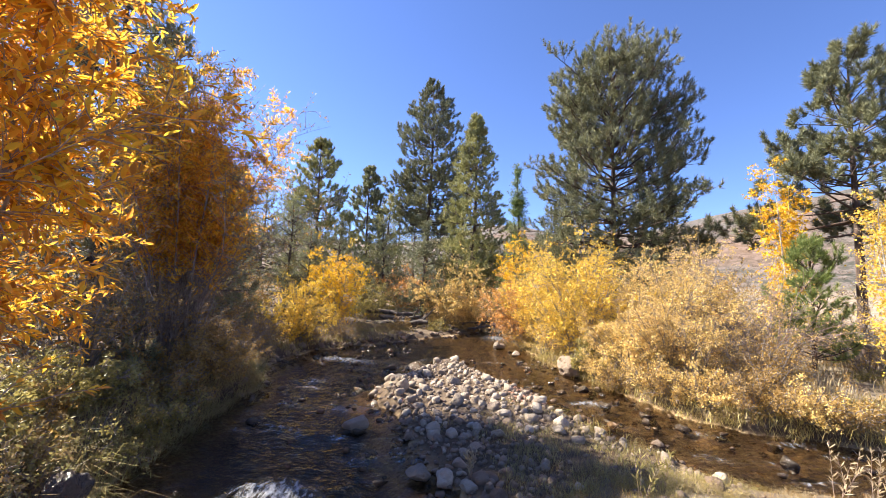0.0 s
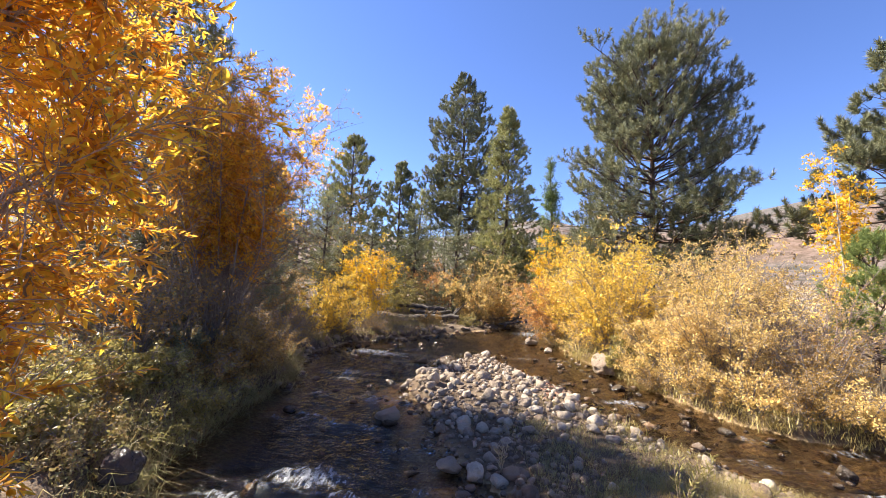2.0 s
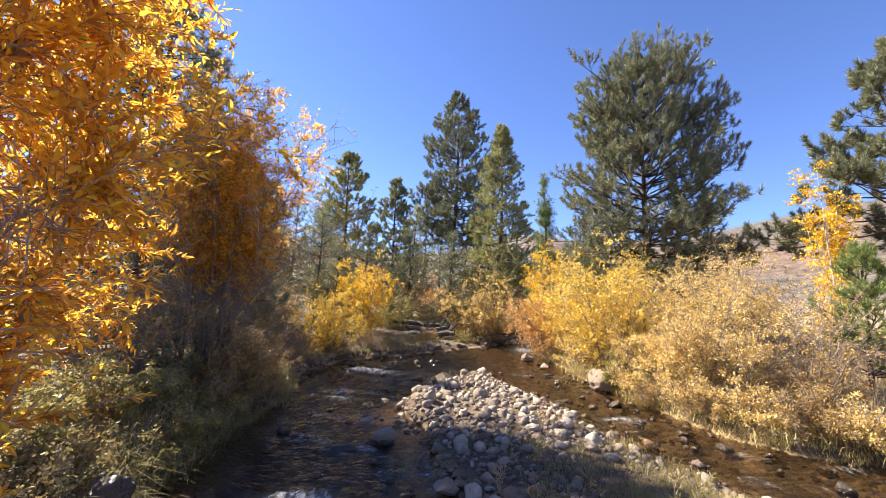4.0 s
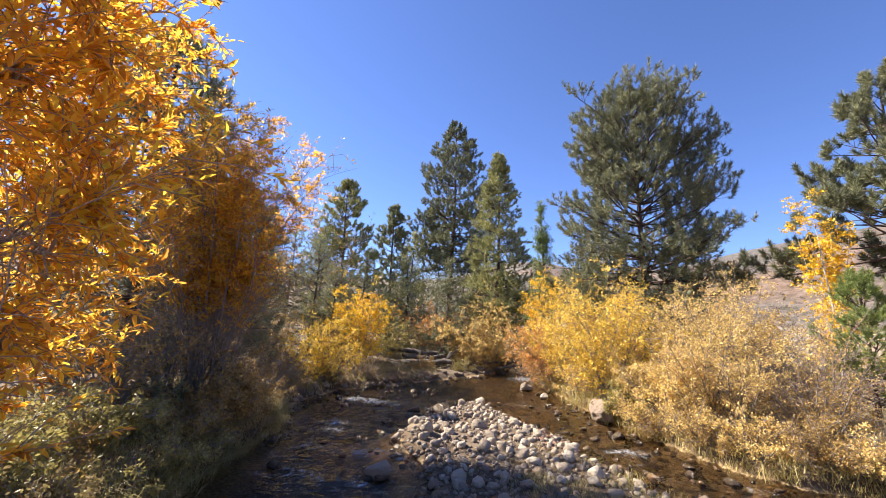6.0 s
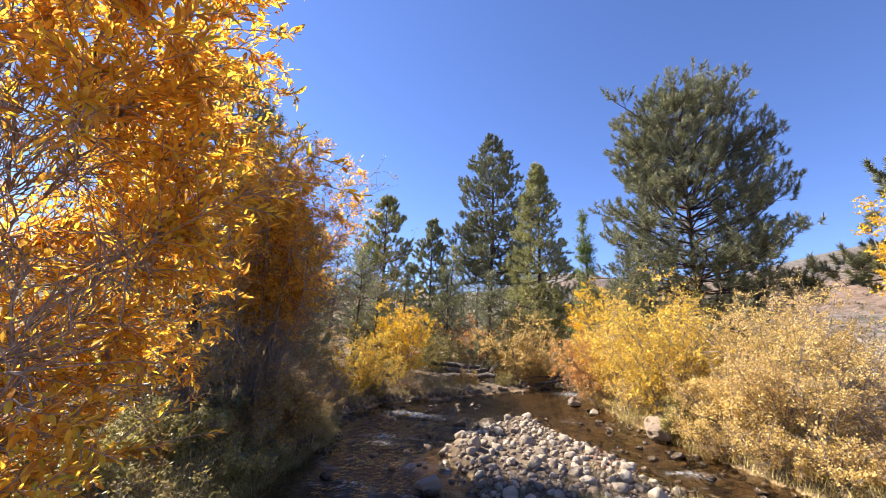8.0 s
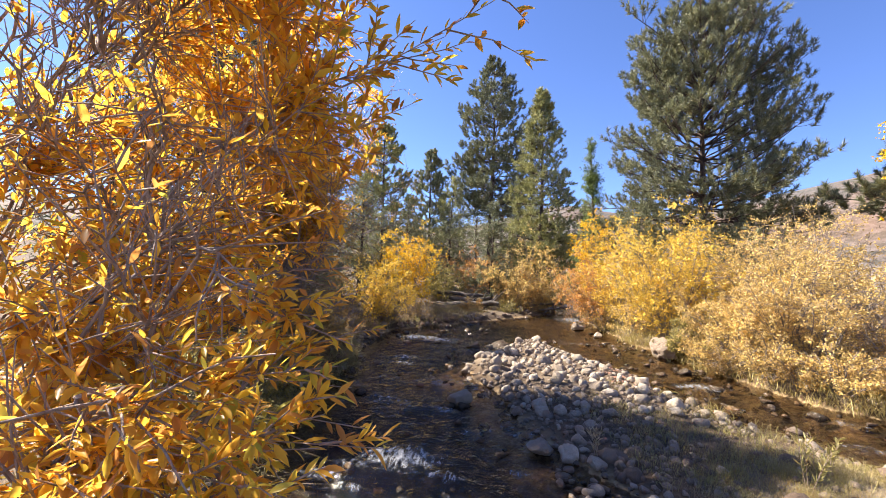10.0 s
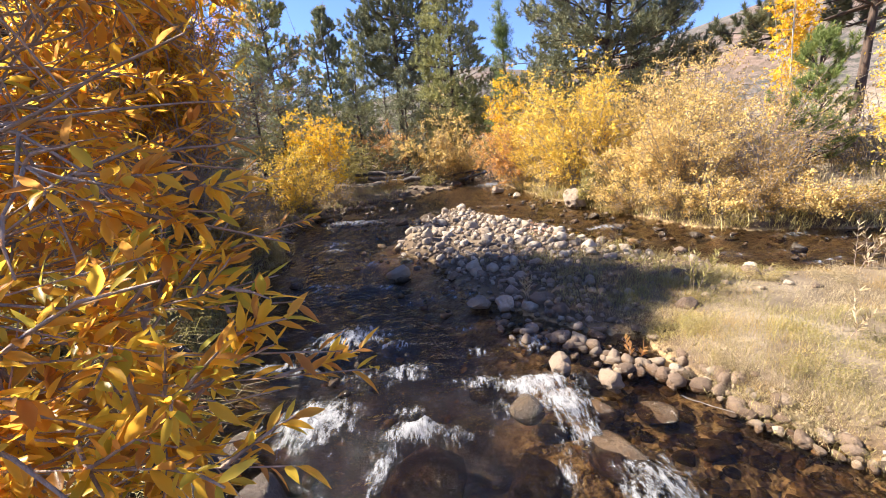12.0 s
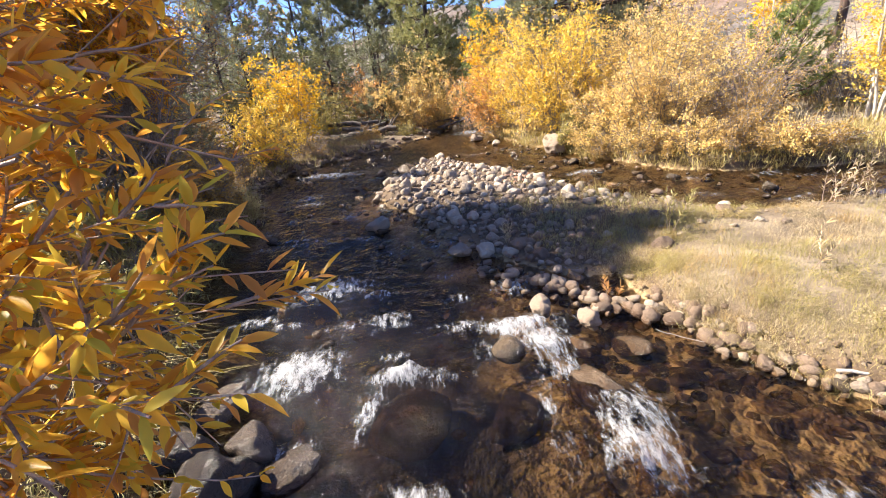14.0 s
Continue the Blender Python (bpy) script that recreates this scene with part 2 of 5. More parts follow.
def water_material():
    """Clear brown water: see-through below, glossy on top, white where the foam attribute is high."""
    m, nt, p = material("stream_water")
    geo = nt.nodes.new("ShaderNodeNewGeometry")
    pos = geo.outputs["Position"]
    rip = noise_tex(nt, 5.0, 3.0, 0.55, pos, (0.6, 1.5, 1.0))
    fine = noise_tex(nt, 26.0, 3.0, 0.6, pos)
    b = nt.nodes.new("ShaderNodeBump")
    b.inputs["Strength"].default_value, b.inputs["Distance"].default_value = 1.0, 0.08
    nt.links.new(math_node(nt, "ADD", rip, math_node(nt, "MULTIPLY", fine, 0.3)), b.inputs["Height"])
    gl = nt.nodes.new("ShaderNodeBsdfGlossy")
    gl.inputs["Roughness"].default_value = 0.06
    nt.links.new(b.outputs[0], gl.inputs["Normal"])
    tr = nt.nodes.new("ShaderNodeBsdfTransparent")
    tr.inputs[0].default_value = (0.62, 0.55, 0.46, 1)
    fr = nt.nodes.new("ShaderNodeFresnel")
    fr.inputs["IOR"].default_value = 1.37
    nt.links.new(b.outputs[0], fr.inputs["Normal"])
    wet = nt.nodes.new("ShaderNodeMixShader")
    nt.links.new(fr.outputs[0], wet.inputs[0])
    nt.links.new(tr.outputs[0], wet.inputs[1])
    nt.links.new(gl.outputs[0], wet.inputs[2])
    at = nt.nodes.new("ShaderNodeAttribute")
    at.attribute_name = "foam"
    # strands of bubbles drawn out along the flow, broken up by finer froth
    strand = noise_tex(nt, 9.0, 8.0, 0.72, pos, (2.0, 0.75, 1.0))
    froth = noise_tex(nt, 60.0, 4.0, 0.7, pos, (1.3, 0.8, 1.0))
    lace = math_node(nt, "ADD", math_node(nt, "MULTIPLY", strand, 2.3), math_node(nt, "MULTIPLY", froth, 0.55))
    f = math_node(nt, "MULTIPLY_ADD", math_node(nt, "ADD", at.outputs["Fac"], lace), 1.5, True)
    f.node.inputs[2].default_value = -2.93
    f = math_node(nt, "MULTIPLY", f, 0.78)
    p.inputs["Base Color"].default_value = (0.62, 0.63, 0.65, 1)
    fb = nt.nodes.new("ShaderNodeBump")
    fb.inputs["Strength"].default_value, fb.inputs["Distance"].default_value = 0.8, 0.03
    nt.links.new(lace, fb.inputs["Height"])
    nt.links.new(fb.outputs[0], p.inputs["Normal"])
    p.inputs["Roughness"].default_value = 0.35
    mx = nt.nodes.new("ShaderNodeMixShader")
    nt.links.new(f, mx.inputs[0])
    nt.links.new(wet.outputs[0], mx.inputs[1])
    nt.links.new(p.outputs[0], mx.inputs[2])
    nt.links.new(mx.outputs[0], nt.nodes["Material Output"].inputs[0])
    return m


M_GROUND, M_WATER = ground_material(), water_material()

# ---- mesh helpers ----


class Shape:
    """Gathers vertex and face arrays, then makes one mesh."""

    def __init__(self):
        self.v, self.f, self.n = [], [], 0

    def add(self, verts, *faces):
        self.v.append(np.asarray(verts, dtype=np.float64).reshape(-1, 3))
        for f in faces:
            self.f.append(np.asarray(f, dtype=np.int64) + self.n)
        self.n += len(self.v[-1])
        return self

    def mesh(self, name, mat, smooth=False):
        me = bpy.data.meshes.new(name)
        v = np.concatenate(self.v)
        me.vertices.add(len(v))
        me.vertices.foreach_set("co", v.ravel())
        loops = np.concatenate([f.ravel() for f in self.f])
        sizes = np.concatenate([np.full(len(f), f.shape[1]) for f in self.f])
        me.loops.add(len(loops))
        me.loops.foreach_set("vertex_index", loops)
        me.polygons.add(len(sizes))
        me.polygons.foreach_set("loop_start", np.concatenate([[0], np.cumsum(sizes)[:-1]]))
        if smooth:
            me.polygons.foreach_set("use_smooth", np.ones(len(sizes), dtype=bool))
        me.materials.append(mat)
        me.update(calc_edges=True)
        return me


def part(name, shape, mat, parent=None, label="", smooth=False):
    """Links a shape as one mesh object, under a thing if one is given."""
    ob = new(name, shape.mesh(name, mat, smooth) if isinstance(shape, Shape) else shape)
    if parent is not None:
        ob.parent = parent
        ob.matrix_parent_inverse = parent.matrix_world.inverted()
    if label:
        tagged(ob, label)
    return ob


def thing(name, at, label, category, group="", kind=""):
    ob = new(name)
    ob.location = at
    ob.empty_display_size = 0.2
    bpy.context.view_layer.update()
    return tagged(ob, label, category, group, kind)


def unit(a):
    return a / np.maximum(np.linalg.norm(a, axis=-1, keepdims=True), 1e-9)


def aside(d, rng):
    """Random unit vectors at right angles to d."""
    r = rng.normal(size=d.shape)
    return unit(r - d * np.sum(r * d, -1, keepdims=True))


def curves(start, way, length, k, rng, sag=0.0, wiggle=0.15):
    """n lines of k points each; sag < 0 lets them turn up."""
    n = len(start)
    d = unit(np.asarray(way, float))
    out = [np.asarray(start, float)]
    step = (np.asarray(length, float) / (k - 1))[:, None]
    sag = np.broadcast_to(np.asarray(sag, float), (n,))[:, None]
    for _ in range(k - 1):
        d = unit(d + rng.normal(size=(n, 3)) * wiggle + np.array([0, 0, -1.0]) * sag)
        out.append(out[-1] + d * step)
    return np.stack(out, 1)


def tubes(shape, P, r0, r1, sides=4):
    """Tapered tubes along n lines P (n, k, 3)."""
    n, k, _ = P.shape
    t = unit(np.gradient(P, axis=1))
    ref = np.where(np.abs(t[..., 2:]) > 0.8, np.array([1.0, 0, 0]), np.array([0, 0, 1.0]))
    a = unit(np.cross(t, ref))
    b = np.cross(t, a)
    r0, r1 = np.broadcast_to(r0, (n,)), np.broadcast_to(r1, (n,))
    s = np.linspace(0, 1, k)
    r = (r0[:, None] * (1 - s) + r1[:, None] * s)[..., None]
    ang = np.arange(sides) * 2 * np.pi / sides
    ring = P[:, :, None] + r[:, :, None] * (np.cos(ang)[:, None] * a[:, :, None] + np.sin(ang)[:, None] * b[:, :, None])
    base = (np.arange(n)[:, None, None] * k + np.arange(k - 1)[None, :, None]) * sides
    j = np.arange(sides)
    jn = (j + 1) % sides
    q = np.stack([base + j, base + jn, base + sides + jn, base + sides + j], -1).reshape(-1, 4)
    return shape.add(ring, q)


def on_lines(P, idx, s):
    """Points and directions at share s along lines idx."""
    k = P.shape[1]
    x = np.clip(s, 0, 0.9999) * (k - 1)
    i = x.astype(int)
    f = (x - i)[:, None]
    a, b = P[idx, i], P[idx, i + 1]
    return a + (b - a) * f, unit(b - a)


def small_leaves(shape, pos, way, length, width, rng):
    """Folded four-cornered leaves for plants some metres off."""
    n = len(pos)
    side = aside(way, rng)
    nor = np.cross(way, side)
    length, width = np.broadcast_to(length, (n,))[:, None], np.broadcast_to(width, (n,))[:, None]
    mid = pos + way * length * 0.45 + nor * width * 0.25
    v = np.stack([pos, mid + side * width * 0.5, pos + way * length, mid - side * width * 0.5], 1)
    i = np.arange(n)[:, None] * 4
    return shape.add(v, np.concatenate([i + np.array([0, 1, 2]), i + np.array([0, 2, 3])]))


def long_leaves(shape, pos, way, length, width, rng, up=None):
    """Lance-shaped leaves with a midrib fold and a bent tip, for close twigs."""
    n = len(pos)
    side = aside(way, rng) if up is None else unit(np.cross(way, up + 0.35 * rng.normal(size=(n, 3))))
    nor = np.cross(side, way)
    L, W = length[:, None], width[:, None]
    bend = (rng.normal(size=(n, 1)) * 0.10 - 0.05) * L
    fold = (0.10 + 0.25 * rng.random((n, 1))) * W

    def at(s, w, h):
        return pos + way * L * s + side * W * w + nor * (bend * s * s + fold * h)

    v = np.stack([at(0, 0, 0), at(0.22, 0.36, 1), at(0.5, 0.5, 1), at(0.78, 0.3, 0.6), at(1, 0, 0), at(0.78, -0.3, 0.6), at(0.5, -0.5, 1), at(0.22, -0.36, 1),
                  at(0.3, 0, 0), at(0.65, 0, 0)], 1)
    i = np.arange(n)[:, None] * 10
    tri = [(0, 8, 1), (0, 7, 8), (3, 9, 4), (9, 5, 4), (1, 8, 2), (8, 9, 2), (2, 9, 3), (7, 6, 8), (8, 6, 9), (6, 5, 9)]
    return shape.add(v, np.concatenate([i + np.array(t) for t in tri]))


def plain_leaves(shape, pos, way, length, width, rng, up):
    """Lance-shaped leaves in two halves, for twigs a little farther off."""
    n = len(pos)
    side = unit(np.cross(way, up + 0.35 * rng.normal(size=(n, 3))))
    nor = np.cross(side, way)
    L, W = length[:, None], width[:, None]
    bend = (rng.normal(size=(n, 1)) * 0.10 - 0.05) * L
    lift = 0.2 * W

    def at(s, w):
        return pos + way * L * s + side * W * w + nor * (bend * s * s + lift * (w != 0))

    v = np.stack([at(0, 0), at(0.38, 0.5), at(0.75, 0.32), at(1, 0), at(0.75, -0.32), at(0.38, -0.5)], 1)
    i = np.arange(n)[:, None] * 6
    return shape.add(v, i + np.array([0, 1, 2, 3]), i + np.array([0, 3, 4, 5]))


def tufts(shape, pos, way, size, needles, rng, spread=0.9, thick=0.06):
    """Bunches of needles round twig ends."""
    n = len(pos)
    d = np.repeat(way, needles, 0)
    p = np.repeat(pos, needles, 0)
    s = np.repeat(np.broadcast_to(size, (n,)), needles)[:, None] * (0.7 + 0.5 * rng.random((n * needles, 1)))
    th = spread * rng.random((n * needles, 1)) ** 0.7 * 1.5
    w = unit(d * np.cos(th) + aside(d, rng) * np.sin(th))
    sd = aside(w, rng) * s * thick
    root = p - d * s * 0.5 * rng.random((n * needles, 1))
    v = np.stack([root - sd, root + sd, root + w * s], 1)
    return shape.add(v, np.arange(n * needles)[:, None] * 3 + np.array([0, 1, 2]))


def blades(shape, pos, height, width, rng, lean=0.35, drift=(0, 0)):
    """Bent grass blades."""
    n = len(pos)
    a = rng.random(n) * 2 * np.pi
    out = np.stack([np.cos(a), np.sin(a), np.zeros(n)], 1)
    side = np.stack([-np.sin(a), np.cos(a), np.zeros(n)], 1)
    side = unit(side + out * rng.normal(size=(n, 1)))
    h = (np.broadcast_to(height, (n,)) * (0.55 + 0.7 * rng.random(n)))[:, None]
    w = np.broadcast_to(width, (n,))[:, None]
    l = lean * (0.3 + rng.random((n, 1))) * h
    out = out + np.array([drift[0], drift[1], 0])
    z = np.array([0, 0, 1.0])
    m = pos + z * h * 0.6 + out * l * 0.35
    v = np.stack([pos - side * w, pos + side * w, m + side * w * 0.7, m - side * w * 0.7, pos + z * h * (1 - 0.35 * lean) + out * l], 1)
    i = np.arange(n)[:, None] * 5
    return shape.add(v, i + np.array([0, 1, 2, 3]), i + np.array([3, 2, 4]))


# ---- lie of the land ----
STREAM = np.array([(-2.7, -16), (-2.6, 0), (-2.55, 2), (-2.75, 3), (-3.6, 4.3), (-3.95, 6.3), (-4.1, 8.3), (-4.7, 9.7), (-5.0, 11), (-4.75, 13.2), (-3.3, 15),
                   (-2.2, 16.5), (-1.0, 18), (0.6, 20.5), (1.6, 24), (2.5, 30), (4, 40), (5.2, 40), (3.8, 30), (2.9, 24), (2.5, 20), (2.6, 17), (3.1, 13.2),
                   (3.45, 12), (3.75, 10.6), (4.2, 9.1), (4.7, 8), (5.3, 7.5), (6.4, 7.1), (8, 6.9), (12, 7), (30, 9), (30, 6.2), (12, 4.9), (9, 4.7), (6.5, 4.8),
                   (4.6, 4.9), (3.6, 5.5), (3.2, 6.3), (2.65, 6.8), (2.2, 7.8), (1.85, 9.4), (0.8, 11), (0.1, 12.9), (-0.4, 12.5), (-1.2, 10.2), (-1.65, 8.8),
                   (-1.35, 7.8), (-0.8, 7.1)], dtype=float)
STREAM = np.concatenate([STREAM, np.array([(-0.5, 5.8), (0.1, 4.85), (0.78, 4.15), (1.3, 4.0), (1.35, 3.1), (1.45, 2.75), (1.7, 2.45), (1.85, 2.05), (2.1, 1.8), (2.8, 1.2),
                                          (3.0, 0), (3.0, -16)])])


def shore(x, y):
    """Distance to the water's edge: above 0 on land, below 0 in the stream."""
    x, y = np.asarray(x, float).ravel(), np.asarray(y, float).ravel()
    best = np.full(x.shape, 1e9)
    inside = np.zeros(x.shape, bool)
    for (ax, ay), (bx, by) in zip(STREAM, np.roll(STREAM, -1, 0)):
        dx, dy = bx - ax, by - ay
        t = np.clip(((x - ax) * dx + (y - ay) * dy) / (dx * dx + dy * dy), 0, 1)
        best = np.minimum(best, np.hypot(x - ax - t * dx, y - ay - t * dy))
        if dy:
            inside ^= ((ay > y) != (by > y)) & (x < ax + (y - ay) / dy * dx)
    return np.where(inside, -best, best)


def smooth(t):
    t = np.clip(t, 0, 1)
    return t * t * (3 - 2 * t)


def ripple(x, y, s, seed=0.0):
    """Cheap rolling unevenness made of waves."""
    return (np.sin(x * s * 1.3 + 1.7 * np.sin(y * s * 0.9 + seed) + seed) + np.sin(y * s * 1.7 + 1.3 * np.sin(x * s * 1.1 - seed)) + np.sin((x + y) * s * 2.3 + seed * 2)) / 3


def land(x, y):
    """Height of the ground."""
    x, y = np.asarray(x, float).ravel(), np.asarray(y, float).ravel()
    d = shore(x, y)
    left = smooth((-0.5 - x) / 1.5) * (1 - 0.85 * smooth((y - 8.5) / 2.5))
    bar = (x > -2.2) & (x < 4.2) & (y > 3.6) & (y < 13.2)
    meadow = smooth((x - 1.2) / 1.0) * smooth((5.6 - y) / 1.2)
    low = np.where(bar, 0.04 + 0.035 * smooth((y - 6.3) / 1.5) + 0.17 * meadow, 0.24)
    low = np.where((x < 1.5) & (y > 12), 0.10, low)
    rise = low * (1 - left) + 0.55 * left
    z = 0.02 + rise * smooth(d / (0.35 + 0.25 * left)) + np.where(bar, 0.02, np.where((x < 1.5) & (y > 10), 0.035, 0.05)) * np.clip(d, 0, 9)
    z += ripple(x, y, 1.1) * 0.05 * smooth(d / 1.0) + ripple(x, y, 4.0, 2.0) * 0.015 * smooth(d / 0.3)
    bed = -0.06 - (0.12 + 0.2 * smooth((0.2 - x) / 1.2)) * smooth(-d / 1.1) + ripple(x, y, 3.0, 1.0) * 0.03
    z = np.where(d > 0, z, np.minimum(bed, -0.04))
    r, az = np.hypot(x, y), np.degrees(np.arctan2(x, y))
    el = 7.6 + 3.6 * np.exp(-((az - 6) / 9) ** 2) + 6.2 * np.exp(-((az - 45) / 22) ** 2)
    hill = np.maximum(r - 24, 0) * np.tan(np.radians(el)) * smooth((r - 24) / 60)
    hill = np.minimum(hill, 140 * np.tan(np.radians(el))) * (1 + 0.05 * ripple(x, y, 0.06))
    z = z + hill * smooth((d - 2) / 20) + ripple(x, y, 0.25, 3.0) * 0.2 * smooth((r - 25) / 20) * smooth(d / 8)
    return z


def graded(lo, hi, fine_lo, fine_hi, step, grow):
    """Grid lines: even between fine_lo and fine_hi, ever wider outside."""
    mid = list(np.arange(fine_lo, fine_hi + step / 2, step))
    out, s = [], step
    x = mid[-1]
    while x < hi:
        s *= grow
        x += s
        out.append(min(x, hi))
    inn, s, x = [], step, fine_lo
    while x > lo:
        s *= grow
        x -= s
        inn.append(max(x, lo))
    return np.array(inn[::-1] + mid + out)


def sheet(xs, ys, height):
    X, Y = np.meshgrid(xs, ys)
    Z = height(X.ravel(), Y.ravel())
    s = Shape()
    i = (np.arange(len(ys) - 1)[:, None] * len(xs) + np.arange(len(xs) - 1)).ravel()[:, None]
    s.add(np.stack([X.ravel(), Y.ravel(), Z], 1), i + np.array([0, 1, len(xs) + 1, len(xs)]))
    return s


def scatter(n, x0, x1, y0, y1, rng, lo=0.0, hi=99.0):
    """Up to n random spots on the land whose distance to the water lies between lo and hi."""
    x, y = rng.uniform(x0, x1, n * 4), rng.uniform(y0, y1, n * 4)
    d = shore(x, y)
    ok = (d > lo) & (d < hi)
    x, y = x[ok][:n], y[ok][:n]
    return np.stack([x, y, land(x, y)], 1)


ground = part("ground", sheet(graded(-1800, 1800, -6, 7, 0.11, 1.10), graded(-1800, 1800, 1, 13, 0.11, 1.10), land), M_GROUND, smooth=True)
tagged(ground, "sandy creek bank, brown stream bed and scrubby hillside", "ground", kind="structure")

# white water: x, y, length along x, length along y, strength, height of the hump
RAPIDS = [(0.02, 3.27, 0.25, 0.15, 1.05, 0.10), (0.20, 3.0, 0.18, 0.22, 1.0, 0.06), (-0.33, 2.98, 0.10, 0.18, 0.6, 0.03), (0.2, 2.66, 0.18, 0.2, 0.72, 0.02), (-0.02, 2.25, 0.07, 0.45, 0.6, 0.02),
          (0.5, 2.2, 0.20, 0.20, 0.80, 0.05), (0.40, 1.92, 0.22, 0.25, 0.80, 0.06), (-0.95, 2.74, 0.36, 0.10, 0.85, 0.14), (-1.25, 2.5, 0.10, 0.25, 0.7, 0.03), (-1.86, 3.05, 0.30, 0.28, 0.95, 0.07),
          (-1.8, 4.5, 0.42, 0.26, 0.84, 0.05), (-1.5, 3.62, 0.30, 0.18, 0.55, 0.03), (-3.2, 11.8, 0.8, 0.22, 0.9, 0.06), (1.9, 18.8, 0.6, 0.9, 0.8, 0.06), (2.98, 8.7, 0.4, 0.2, 0.85, 0.05)]
_r = random.Random(12)
while len(RAPIDS) < 92:
    x_, y_ = _r.uniform(-4.4, 6.5), _r.uniform(1.2, 13.0)
    if shore([x_], [y_])[0] < -0.15:
        k_ = 0.35 + 0.065 * y_
        RAPIDS.append((x_, y_, k_ * _r.uniform(0.25, 0.55), k_ * _r.uniform(0.10, 0.22), _r.uniform(0.42, 0.66) + 0.16 * (y_ < 5.2), _r.uniform(0.015, 0.045)))


def stream_surface(x, y):
    z = ripple(x, y, 3.1, 0.4) * 0.028 + ripple(x + 0.4 * y, y, 8.0, 1.4) * 0.020 + ripple(x - 0.3 * y, y, 17.0, 2.4) * 0.009
    for rx, ry, ax, ay, f, h in RAPIDS:
        g = np.exp(-((x - rx) / ax) ** 2 - ((y - ry) / ay) ** 2)
        z = z + g * (h + 0.018 * f * (ripple(x, y, 14.0, rx) + ripple(x, y, 31.0, ry)))
    return z


wx, wy = graded(-7, 31, -2.7, 2.2, 0.034, 1.06), graded(-16, 41, 1.4, 5.0, 0.034, 1.03)
water = part("water", sheet(wx, wy, stream_surface), M_WATER, smooth=True)
tagged(water, "shallow clear brown stream with white riffles", "stream", kind="structure")
gx, gy = (a.ravel() for a in np.meshgrid(wx, wy))
foam = np.zeros(len(gx))
for rx, ry, ax, ay, f, h in RAPIDS:
    foam = np.maximum(foam, f * np.exp(-0.45 * ((gx - rx) / ax) ** 2 - 0.45 * ((gy - ry) / ay) ** 2))
water.data.attributes.new("foam", "FLOAT", "POINT").data.foreach_set("value", foam)

# ---- trees and shrubs ----


def spot(x, y, sink=0.03):
    return np.array([x, y, float(land([x], [y])[0]) - sink])


